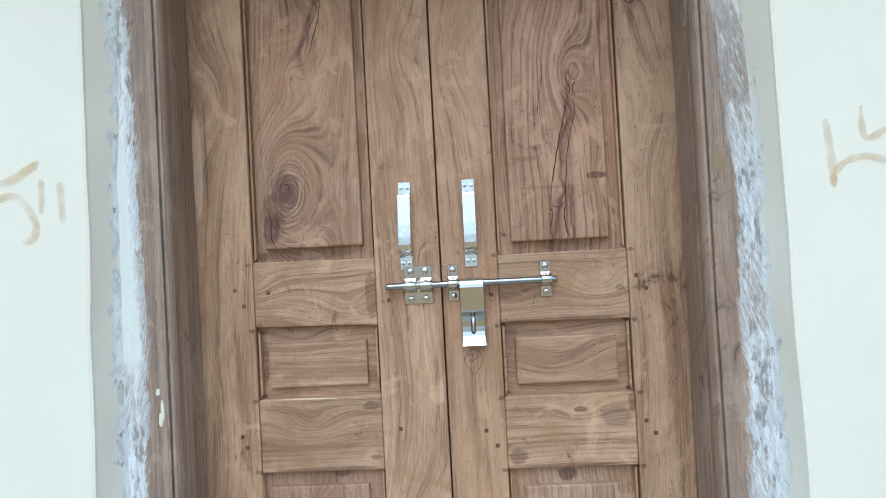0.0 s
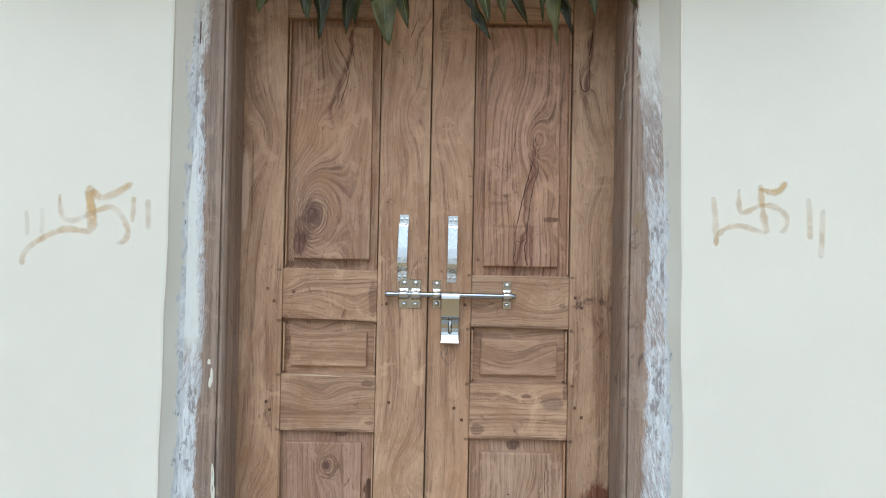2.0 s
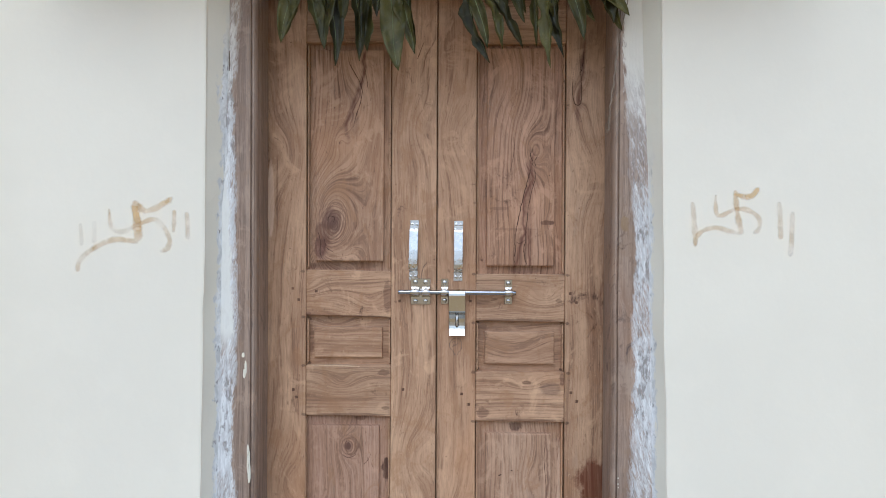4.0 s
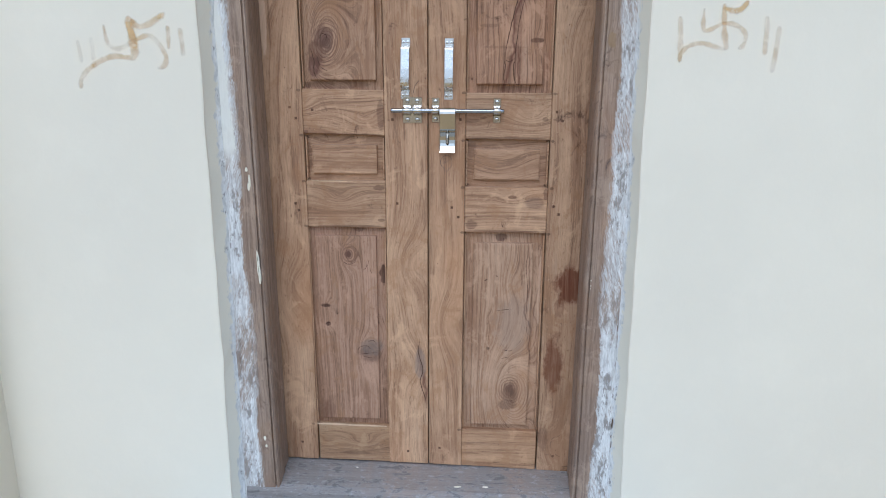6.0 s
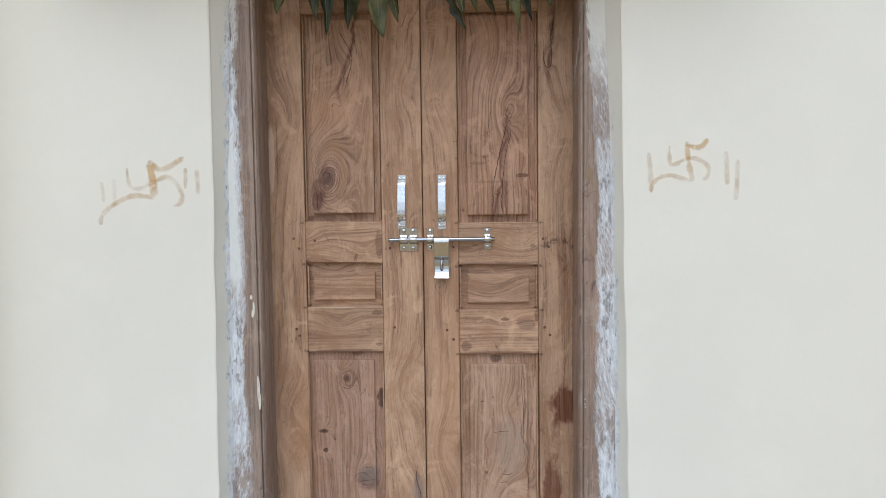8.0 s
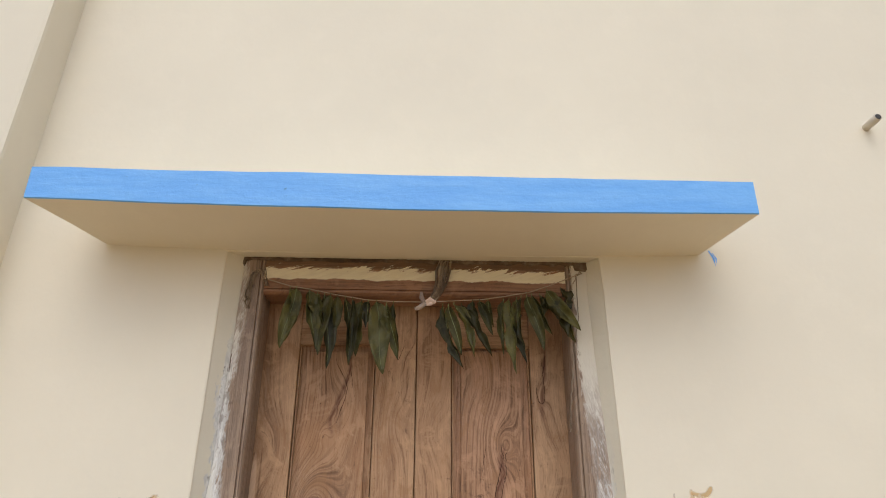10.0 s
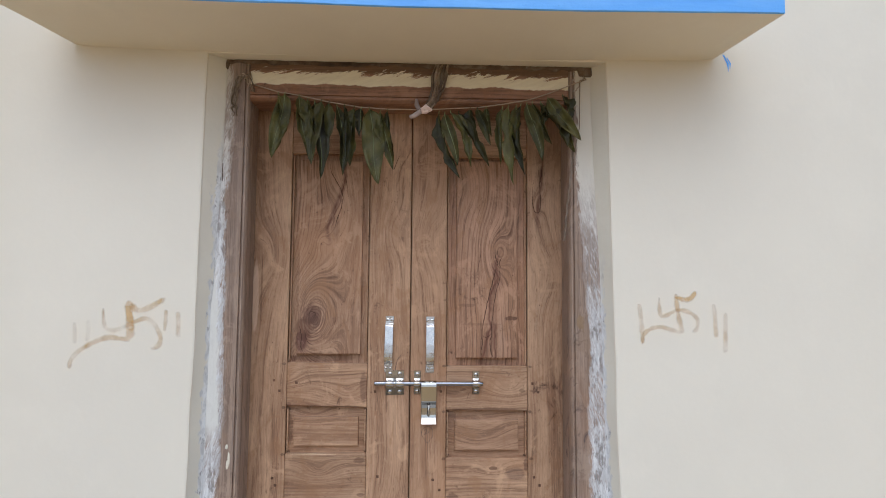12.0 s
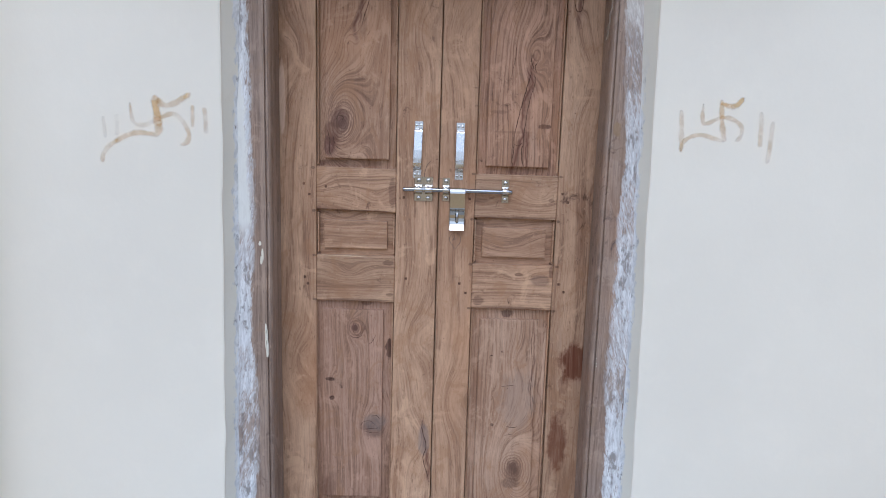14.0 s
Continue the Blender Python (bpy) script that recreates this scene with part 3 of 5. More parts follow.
def splash(x0, x1, h, thick, seed):
    """Uneven mortar and whitewash left along the foot of the wall."""
    bm = bmesh.new()
    n = 26
    rows = []
    for i in range(n + 1):
        x = x0 + (x1 - x0) * i / n
        b = floor_z(x) - 0.006
        t = b + 0.006 + h * (0.8 + 0.5 * noise.noise((x * 30, seed, 0)))
        rows.append([bm.verts.new((x, WALL_Y + 0.002, b)), bm.verts.new((x, WALL_Y - thick * 1.6, b)), bm.verts.new((x, WALL_Y - thick * (1 + 0.5 * noise.noise((x * 40, seed, 5))), b + (t - b) * 0.7)), bm.verts.new((x, WALL_Y + 0.001, t))])
    for a, b in zip(rows, rows[1:]):
        for k in range(3):
            bm.faces.new((a[k], a[k + 1], b[k + 1], b[k]))
    return tagged(link("baseboard", bm, MORTAR), "whitewashed mortar splash along the foot of the wall", "trim", "", "structure")


splash(-0.79, -0.573, 0.036, 0.005, 1.0)
splash(0.566, 0.79, 0.008, 0.006, 2.0)


# ---- sunshade slab over the door ----
def sunshade():
    top = thing("sunshade_slab", "thin concrete door sunshade, blue front edge, cream underside", "sunshade")
    n = 36
    body, edge = bmesh.new(), bmesh.new()
    rows = []
    for i in range(n + 1):
        f = i / n
        xf = -0.983 + 1.872 * f
        xb = -0.890 + 1.726 * f
        bow = 0.013 * math.sin(math.pi * f)
        zf = 2.108 - 0.003 * f - 0.010 * math.sin(math.pi * f) + noise.noise((f * 9, 0, 0)) * 0.0018
        zt = zf + 0.086 + 0.005 * f + 0.009 * math.sin(math.pi * f) + noise.noise((f * 13, 5, 0)) * 0.002
        zb = 2.094 - bow - (0.004 if 0 < i < n else 0)
        yf = -0.430 + noise.noise((f * 6, 2, 0)) * 0.002
        row = [(xf, yf, zt), (xf, yf, zf), (xf, yf + 0.004, zf - 0.002)]
        for k in range(1, 5):
            g = k / 4
            row.append((xf + (xb - xf) * g * (1.15 - 0.15 * g), yf + 0.004 + (WALL_Y + 0.01 - yf) * g, zf - 0.002 + (zb - zf) * g))
        row += [(xb, WALL_Y + 0.01, zt + 0.02), (xf, yf + 0.01, zt)]
        rows.append(row)
    for bm, ids in ((body, (2, 3, 4, 5, 6, 7, 8)), (edge, (8, 0, 1, 2))):
        vs = [[bm.verts.new(r[k]) for k in ids] for r in rows]
        for a, b in zip(vs, vs[1:]):
            for k in range(len(ids) - 1):
                bm.faces.new((a[k], a[k + 1], b[k + 1], b[k]))
        bm.faces.new(vs[0])
        bm.faces.new(vs[-1][::-1])
    part("underside", body, UNDER, top, "cream painted slab underside")
    part("front_edge", edge, BLUE, top, "bright blue painted front edge with chipped rim")
    bm = bmesh.new()
    for x0, x1, z0, z1, w in ((0.868, 0.882, 2.106, 2.056, 0.0022), (0.878, 0.886, 2.098, 2.064, 0.0014)):
        q = [bm.verts.new(p) for p in ((x0 - w, WALL_Y - 0.0012, z0), (x0 + w, WALL_Y - 0.0012, z0), ((x0 + x1) / 2 + 0.006 + w, WALL_Y - 0.0012, (z0 + z1) / 2), (x1, WALL_Y - 0.0012, z1), ((x0 + x1) / 2 + 0.004 - w, WALL_Y - 0.0012, (z0 + z1) / 2))]
        bm.faces.new(q)
    part("paint_drip", bm, BLUE, top, "blue brush slip on the wall")
    return top


sunshade()


# ---- pipe stub high on the wall ----
stub = thing("pipe_stub", "short cut-off cream pipe projecting from the wall", "pipe")
PIPE = painted("pipe_plastic", (0.62, 0.56, 0.46), (0.5, 0.45, 0.37), 0.8, 0.5)
bm = bmesh.new()
tube(bm, [(1.462, WALL_Y + 0.02, 2.553), (1.462, WALL_Y - 0.03, 2.554), (1.463, WALL_Y - 0.06, 2.556)], 0.0125, 14)
part("pipe", bm, PIPE, stub, "", True)
# the pipe is solid; a near-black disc stands for its shaded inside
bm = bmesh.new()
tube(bm, [(1.463, WALL_Y - 0.058, 2.556), (1.463, WALL_Y - 0.0612, 2.5562)], 0.0095, 14)
part("bore_shade", bm, painted("bore", (0.05, 0.045, 0.04), (0.03, 0.03, 0.03)), stub, "dark disc painted as the shade inside the pipe end")


# ---- door frame ----
def jamb(s, parent):
    """L-shaped post with a groove and a small bead on its inner edge."""
    prof = [(0.4475, -0.004), (0.4475, -0.058), (0.4430, -0.062), (0.4430, -0.086), (0.4452, -0.088), (0.4452, -0.091), (0.4424, -0.093), (0.4418, -0.112), (0.4440, -0.118), (0.4470, FRAME_Y), (0.4512, FRAME_Y), (0.4524, FRAME_Y + 0.006), (0.4552, FRAME_Y + 0.006), (0.4565, FRAME_Y), (0.562, FRAME_Y), (0.562, 0.05), (0.480, 0.05), (0.480, -0.004)]
    bm = bmesh.new()
    zs = [-0.05 + i * 0.06 for i in range(36)] + [2.071]
    rows = [[bm.verts.new((s * (px + noise.noise((z * 2.2, s * 5, 0)) * 0.0025), py, z)) for px, py in prof] for z in zs]
    for a, b in zip(rows, rows[1:]):
        for k in range(len(prof)):
            bm.faces.new((a[k], a[(k + 1) % len(prof)], b[(k + 1) % len(prof)], b[k]))
    bm.faces.new(rows[-1])
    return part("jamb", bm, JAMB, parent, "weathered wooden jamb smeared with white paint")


door_frame = thing("door_frame", "weathered brown wooden door frame smeared with white paint", "door frame")
jamb(-1, door_frame)
jamb(1, door_frame)
bm = bmesh.new()
prof = [(-0.004, 1.969), (-0.06, 1.969), (-0.064, 1.966), (-0.109, 1.966), (-0.116, 1.969), (-0.1205, 1.973), (-0.1205, 1.978), (-0.116, 1.979), (-0.116, 1.982), (-0.1205, 1.983), (-0.1235, 2.072), (0.05, 2.072), (0.05, 2.003), (-0.004, 2.003)]
ends = [[bm.verts.new((x, py, pz)) for py, pz in prof] for x in (-0.4425, -0.2, 0.05, 0.25, 0.4425)]
for a, b in zip(ends, ends[1:]):
    for k in range(len(prof)):
        bm.faces.new((a[k], a[(k + 1) % len(prof)], b[(k + 1) % len(prof)], b[k]))
bm.faces.new(ends[0])
bm.faces.new(ends[-1])
part("head", bm, HEAD, door_frame, "wooden head rail splashed with cream paint and mortar")
bm = bmesh.new()
rows = []
for i in range(61):
    x = -0.545 + 1.097 * i / 60
    top = 0.0668 - 0.0228 * x
    worn = 0.0015 * noise.noise((x * 9, 1, 0)) + 0.001 * noise.noise((x * 33, 4, 0))
    rows.append([bm.verts.new((x, y, z)) for y, z in ((0.05, -0.08), (0.05, top), (0.0, top), (-0.045, top - 0.003 + worn), (-0.085, top - 0.008 + worn), (FRAME_Y + 0.010, top - 0.014 + 1.5 * worn), (FRAME_Y - 0.001, top - 0.021 + 2 * worn), (FRAME_Y - 0.005, top - 0.031 + worn), (FRAME_Y - 0.005 + worn, top - 0.06), (FRAME_Y - 0.004, -0.08))])
for a, b in zip(rows, rows[1:]):
    for k in range(9):
        bm.faces.new((a[k], a[k + 1], b[k + 1], b[k]))
bm.faces.new(rows[0])
bm.faces.new(rows[-1])
part("sill", bm, SILL, door_frame, "grey worn threshold with white brush marks")
bm = bmesh.new()
for s in (-1, 1):
    for i in range(60):
        z = 0.1 + i * 0.0327 + random.uniform(-0.01, 0.01)
        x = lerp(INNER[s], z) - random.uniform(0.0, 0.006)
        if noise.noise((z * 6, s * 4, 1)) < (0.3 if z < 0.9 else 0.6):
            continue
        w, h = random.uniform(0.001, 0.0028), random.uniform(0.004, 0.03)
        box(bm, s * x - w / 2, s * x + w / 2, FRAME_Y - random.uniform(0.002, 0.005), FRAME_Y + 0.002, z, z + h, 0.0)
rows = []
for i in range(221):
    x = -0.528 + 1.044 * i / 220
    thick = 0.010 + 0.010 * noise.noise((x * 7, 2, 2)) + 0.006 * noise.noise((x * 31, 5, 2)) + (0.016 if x < -0.50 or x > 0.47 else 0.0)
    out = FRAME_Y - 0.004 - 0.004 * abs(noise.noise((x * 43, 1, 7))) - 0.002 * abs(noise.noise((x * 110, 3, 1)))
    top = 2.0768 + 0.0015 * noise.noise((x * 25, 9, 9))
    low = top - max(0.005, thick)
    rows.append([bm.verts.new(p) for p in ((x, FRAME_Y + 0.001, low - 0.002), (x, out, low + 0.002), (x, out - 0.002 * noise.noise((x * 60, 0, 4)), (low + top) / 2), (x, out + 0.001, top), (x, FRAME_Y + 0.001, top))])
for a, b in zip(rows, rows[1:]):
    for k in range(4):
        bm.faces.new((a[k], a[k + 1], b[k + 1], b[k]))
part("mortar_crumbs", bm, concrete("brown_mortar", (0.15, 0.10, 0.06), (0.24, 0.18, 0.12), (0.07, 0.045, 0.028)), door_frame, "crumbly brown mortar along the frame")

CREAM = painted("cream_drip", (0.74, 0.69, 0.55), (0.68, 0.62, 0.48))


def fleck(parent, x, y, z, w, h, lean=0.0, flat=False):
    """A dried splash of paint: a thin uneven blob."""
    bm = bmesh.new()
    n = 12
    rim, mid = [], []
    for i in range(n):
        a = 2 * math.pi * i / n
        k = 1 + 0.35 * noise.noise((x * 50 + math.cos(a), z * 50 + math.sin(a), 0))
        dx, dz = w * k * math.cos(a), h * k * math.sin(a)
        dx += lean * dz
        rim.append(bm.verts.new((x + dx, y + dz, z + 0.0002) if flat else (x + dx, y - 0.0002, z + dz)))
        mid.append(bm.verts.new((x + dx * 0.7, y + dz * 0.7, z + 0.0014) if flat else (x + dx * 0.7, y - 0.0014, z + dz * 0.7)))
    for i in range(n):
        bm.faces.new((rim[i], rim[(i + 1) % n], mid[(i + 1) % n], mid[i]))
    bm.faces.new(mid)
    return part("paint_fleck", bm, CREAM, parent, "dried cream paint splash")


for x, z, w, h in ((-0.4595, 0.768, 0.0042, 0.030), (-0.4575, 0.737, 0.004, 0.028), (-0.4605, 0.79, 0.003, 0.018), (-0.470, 0.985, 0.004, 0.012), (-0.467, 1.0, 0.003, 0.018), (-0.473, 1.03, 0.004, 0.006), (-0.478, 0.225, 0.004, 0.008), (-0.475, 0.2, 0.003, 0.006), (0.4585, 0.72, 0.0015, 0.002), (0.4585, 0.735, 0.0015, 0.002), (0.459, 0.712, 0.0012, 0.002)):
    fleck(door_frame, x, FRAME_Y, z, w, h)
for x, y, w, h in ((0.10, -0.095, 0.012, 0.004), (0.185, -0.09, 0.010, 0.004), (-0.31, -0.07, 0.006, 0.004), (-0.22, -0.03, 0.003, 0.002)):
    fleck(door_frame, x, y, 0.0672 - 0.0228 * x - (0.009 if y < -0.06 else 0.004 if y < -0.04 else 0.001), w, h, 0.0, True)


# ---- the two door leaves ----
def corner_stains(points, amp=0.75):
    return [(x, z, 0.0065, 0.0045, (0.045, 0.022, 0.014), amp) for x, z in points]


LEFT = dict(
    side=-1, x_hinge=-0.474, x_seam=0.0035, top=1.998,
    x_out=-0.346, x_in=-0.1165,
    bottom=(0.083, 0.072), r4=(0.206, 0.201), r3=((0.848, 0.847), (0.983, 0.984)), r2=((1.117, 1.112), (1.239, 1.236)), r1=(1.846, 1.848),
    fields=((-0.322, -0.138, 1.262, 1.829), (-0.325, -0.140, 1.003, 1.086), (-0.330, -0.148, 0.224, 0.821)))
RIGHT = dict(
    side=1, x_hinge=0.474, x_seam=0.0065, top=1.996,
    x_out=0.346, x_in=0.109,
    bottom=(0.072, 0.054), r4=(0.197, 0.193), r3=((0.838, 0.836), (0.969, 0.969)), r2=((1.105, 1.103), (1.230, 1.230)), r1=(1.842, 1.843),
    fields=((0.137, 0.318, 1.252, 1.834), (0.134, 0.320, 0.990, 1.077), (0.137, 0.313, 0.214, 0.805)))

# DUSK lines along rail bottoms and panel feet hold dirt and painted shade
LEFT_WOOD = dict(
    outer=wood("left_outer_stile_wood", "x", [(-0.40, 1.55, 0.05, -0.7), (-0.41, 0.66, 0.06, 0.6)], [], [(-0.441, 1.425, 0.011, 0.12, PALE, 0.95), (-0.424, 1.45, 0.003, 0.12, DUSK, 0.6)] + corner_stains(((-0.355, 1.235), (-0.352, 1.112), (-0.352, 0.982), (-0.35, 0.85), (-0.36, 0.205)), 0.6), warp=0.07, rings=46, figure=0.1)[0],
    inner=wood("left_inner_stile_wood", "x", [(-0.06, 0.74, 0.05, 0.7), (-0.03, 0.42, 0.045, -0.7), (-0.05, 1.62, 0.04, 0.5)], [(-0.012, 0.28, 0.48, -0.12, 0.007, 0.8), (-0.02, 1.76, 1.86, 0.35, 0.002, 0.7)], [(-0.02, 0.42, 0.02, 0.06, GREYISH, 0.6), (-0.105, 1.155, 0.004, 0.004, DUSK, 0.6)], warp=0.06, rings=52, figure=0.1)[0],
    panels=(
        wood("left_upper_panel_wood", "x", [(-0.281, 1.374, 0.065, 1.7), (-0.257, 1.579, 0.017, 0.9), (-0.30, 1.31, 0.03, 0.6), (-0.2, 1.68, 0.045, -0.7)], [(-0.212, 1.59, 1.84, 0.26, 0.006, 0.8), (-0.205, 1.62, 1.84, 0.2, 0.0022, 0.75), (-0.30, 1.27, 1.34, 0.1, 0.012, 0.7)], [(-0.31, 1.30, 0.02, 0.03, (0.1, 0.04, 0.03), 0.8), (-0.284, 1.374, 0.027, 0.031, (0.10, 0.048, 0.034), 0.7), (-0.30, 1.335, 0.03, 0.035, DUSK, 0.55), (-0.215, 1.63, 0.012, 0.04, DUSK, 0.35), (-0.25, 1.25, 0.1, 0.012, DUSK, 0.55), (-0.33, 1.25, 0.012, 0.01, DUSK, 0.7)], (0.510, 0.339, 0.209), warp=0.055, rings=62, figure=0.75, eyes=((-0.272, 1.360, 0.066),))[0],
        wood("left_middle_panel_wood", "z", [(-0.27, 1.10, 0.03, 0.5)], [], corner_stains(((-0.34, 1.105), (-0.34, 0.986), (-0.12, 1.105), (-0.12, 0.988))) + [(-0.335, 1.05, 0.008, 0.05, DUSK, 0.5)], warp=0.03, rings=70, figure=0.22)[0],
        wood("left_lower_panel_wood", "x", [(-0.232, 0.765, 0.022, 1.5), (-0.295, 0.60, 0.014, 0.8), (-0.295, 0.545, 0.014, 0.7), (-0.185, 0.455, 0.03, 0.9), (-0.14, 0.50, 0.03, -0.6)], [], [(-0.232, 0.765, 0.010, 0.012, (0.13, 0.065, 0.045), 0.75), (-0.305, 0.604, 0.016, 0.007, (0.06, 0.025, 0.015), 0.9), (-0.30, 0.545, 0.010, 0.008, (0.07, 0.03, 0.02), 0.9), (-0.130, 0.70, 0.014, 0.035, (0.07, 0.03, 0.018), 0.95), (-0.175, 0.45, 0.035, 0.04, (0.09, 0.05, 0.035), 0.6), (-0.17, 0.47, 0.04, 0.03, GREYISH, 0.6), (-0.31, 0.26, 0.03, 0.05, DUSK, 0.4), (-0.2, 0.84, 0.02, 0.01, DUSK, 0.7)], (0.52, 0.335, 0.222), warp=0.05, rings=60, figure=0.34, streaks=0.3, eyes=((-0.232, 0.765, 0.034),))[0]),
    rails=(
        wood("left_top_rail_wood", "z", rings=60, figure=0.24)[0],
        wood("left_lock_rail_wood", "z", [(-0.36, 1.19, 0.03, 0.8), (-0.17, 1.14, 0.04, 0.6)], [], [(-0.127, 1.17, 0.012, 0.05, DUSK, 0.6), (-0.22, 1.114, 0.1, 0.004, DUSK, 0.8), (-0.34, 1.122, 0.01, 0.006, DUSK, 0.7)], warp=0.035, rings=75, figure=0.24)[0],
        wood("left_middle_rail_wood", "z", [(-0.25, 0.93, 0.03, 0.6)], [], [(-0.135, 0.965, 0.02, 0.01, DUSK, 0.7), (-0.22, 0.852, 0.11, 0.004, DUSK, 0.7), (-0.13, 0.87, 0.012, 0.006, DUSK, 0.6)], warp=0.03, rings=60, figure=0.24)[0],
        wood("left_bottom_rail_wood", "z", [(-0.2, 0.14, 0.03, 0.8), (-0.32, 0.13, 0.03, 0.7)], [], [(-0.23, 0.105, 0.05, 0.008, DUSK, 0.6)], (0.487, 0.331, 0.187), warp=0.03, rings=80, figure=0.24)[0]))
RIGHT_WOOD = dict(
    outer=wood("right_outer_stile_wood", "x", [(0.375, 1.70, 0.022, 0.84), (0.385, 0.15, 0.035, 0.8), (0.42, 1.5, 0.05, -0.6)], [(0.385, 1.64, 1.84, 0.05, 0.006, 0.7), (0.445, 1.05, 1.25, 0.0, 0.004, 0.5)], [(0.428, 0.678, 0.055, 0.062, RUST, 0.95), (0.395, 0.61, 0.018, 0.035, RUST, 0.45), (0.384, 0.43, 0.031, 0.11, RUST, 0.8), (0.452, 0.85, 0.009, 0.25, DUSK, 0.7), (0.365, 0.17, 0.02, 0.05, DUSK, 0.5)] + corner_stains(((0.352, 1.228), (0.352, 1.1), (0.355, 0.968), (0.352, 0.835), (0.35, 0.19)), 0.65), warp=0.05, rings=52, figure=0.1)[0],
    inner=wood("right_inner_stile_wood", "x", [(0.05, 1.6, 0.05, 0.6), (0.06, 0.55, 0.05, 0.6)], [], [(0.092, 1.16, 0.003, 0.003, DUSK, 0.6)] + corner_stains(((0.103, 1.23), (0.103, 1.1), (0.103, 0.968), (0.103, 0.837), (0.102, 0.196)), 0.65), (0.521, 0.339, 0.197), warp=0.045, rings=44, figure=0.1)[0],
    panels=(
        wood("right_upper_panel_wood", "x", [(0.255, 1.56, 0.035, 1.2), (0.305, 1.37, 0.012, 0.8), (0.2, 1.75, 0.05, -0.5)], [(0.232, 1.24, 1.52, 0.16, 0.004, 0.9), (0.248, 1.24, 1.34, -0.1, 0.003, 0.85), (0.26, 1.45, 1.56, 0.15, 0.004, 0.7), (0.25, 1.30, 1.52, 0.12, 0.012, 0.4)], [(0.30, 1.368, 0.02, 0.007, (0.09, 0.04, 0.022), 0.8), (0.17, 1.405, 0.03, 0.005, DUSK, 0.4), (0.21, 1.35, 0.06, 0.004, DUSK, 0.35), (0.24, 1.24, 0.05, 0.01, DUSK, 0.55)], (0.521, 0.326, 0.203), warp=0.06, rings=48, figure=0.55)[0],
        wood("right_middle_panel_wood", "z", [(0.2, 1.02, 0.05, 0.5)], [], corner_stains(((0.115, 1.1), (0.115, 0.974), (0.34, 1.1), (0.34, 0.974))) + [(0.125, 1.075, 0.02, 0.03, DUSK, 0.5)], (0.531, 0.343, 0.203), warp=0.05, rings=66, figure=0.22)[0],
        wood("right_lower_panel_wood", "x", [(0.258, 0.325, 0.06, 2.0), (0.19, 0.57, 0.010, 0.8), (0.19, 0.47, 0.010, 0.7), (0.25, 0.68, 0.03, 0.5)], [(0.305, 0.42, 0.80, -0.06, 0.0025, 0.6), (0.33, 0.45, 0.80, 0.0, 0.002, 0.5)], [(0.22, 0.82, 0.02, 0.014, (0.08, 0.04, 0.025), 0.8), (0.258, 0.325, 0.028, 0.04, (0.15, 0.085, 0.05), 0.6), (0.25, 0.285, 0.03, 0.02, (0.11, 0.06, 0.035), 0.6), (0.187, 0.474, 0.005, 0.006, (0.06, 0.03, 0.02), 0.9), (0.336, 0.66, 0.006, 0.13, PALE, 0.7), (0.26, 0.55, 0.06, 0.1, GREYISH, 0.35)], (0.53, 0.365, 0.235), warp=0.05, rings=58, figure=0.42, streaks=0.35, eyes=((0.256, 0.338, 0.055),))[0]),
    rails=(
        wood("right_top_rail_wood", "z", rings=60, figure=0.24)[0],
        wood("right_lock_rail_wood", "z", [(0.29, 1.16, 0.035, 0.8), (0.14, 1.15, 0.03, 0.5)], [], [(0.22, 1.107, 0.11, 0.004, DUSK, 0.7), (0.125, 1.155, 0.03, 0.006, DUSK, 0.5), (0.33, 1.16, 0.01, 0.006, DUSK, 0.6)], warp=0.035, rings=70, figure=0.24)[0],
        wood("right_middle_rail_wood", "z", [(0.245, 0.94, 0.02, 0.8)], [], [(0.245, 0.941, 0.014, 0.006, (0.1, 0.045, 0.025), 0.8), (0.31, 0.925, 0.03, 0.02, (0.12, 0.07, 0.05), 0.6), (0.13, 0.86, 0.02, 0.015, DUSK, 0.7), (0.225, 0.842, 0.11, 0.004, DUSK, 0.7), (0.34, 0.95, 0.008, 0.02, DUSK, 0.7)], warp=0.035, rings=66, figure=0.24)[0],
        wood("right_bottom_rail_wood", "z", [], [], [], (0.503, 0.323, 0.178), warp=0.03, rings=50, figure=0.24)[0]))


def panel(name, q, field, material, parent):
    """A raised panel: sunk margin, small step, proud field. q: x0, x1, z0, z1 of the sunk part."""
    x0, x1, z0, z1 = q
    f0, f1, g0, g1 = field
    loops = [((x0 - 0.012, x1 + 0.012, z0 - 0.012, z1 + 0.012), 0.0205), ((f0, f1, g0, g1), 0.0180), ((f0 + 0.001, f1 - 0.001, g0 + 0.001, g1 - 0.001), 0.0060), ((f0 + 0.004, f1 - 0.004, g0 + 0.004, g1 - 0.004), 0.0048)]
    bm = bmesh.new()
    rings = []
    for (a, b, c, d), y in loops:
        rings.append([bm.verts.new((x, y + 0.0006 * noise.noise((x * 9, z * 9, 0)), z)) for x, z in ((a, c), (b, c), (b, d), (a, d))])
    for r, s in zip(rings, rings[1:]):
        for k in range(4):
            bm.faces.new((r[k], r[(k + 1) % 4], s[(k + 1) % 4], s[k]))
    bm.faces.new(rings[-1])
    back = [bm.verts.new((v.co.x, 0.032, v.co.z)) for v in rings[0]]
    for k in range(4):
        bm.faces.new((rings[0][k], back[k], back[(k + 1) % 4], rings[0][(k + 1) % 4]))
    bm.faces.new(back)
    return part(name, bm, material, parent)


PEG = wood("peg_wood", "x", light=(0.16, 0.085, 0.05), mid=(0.11, 0.055, 0.03), rings=300)[0]


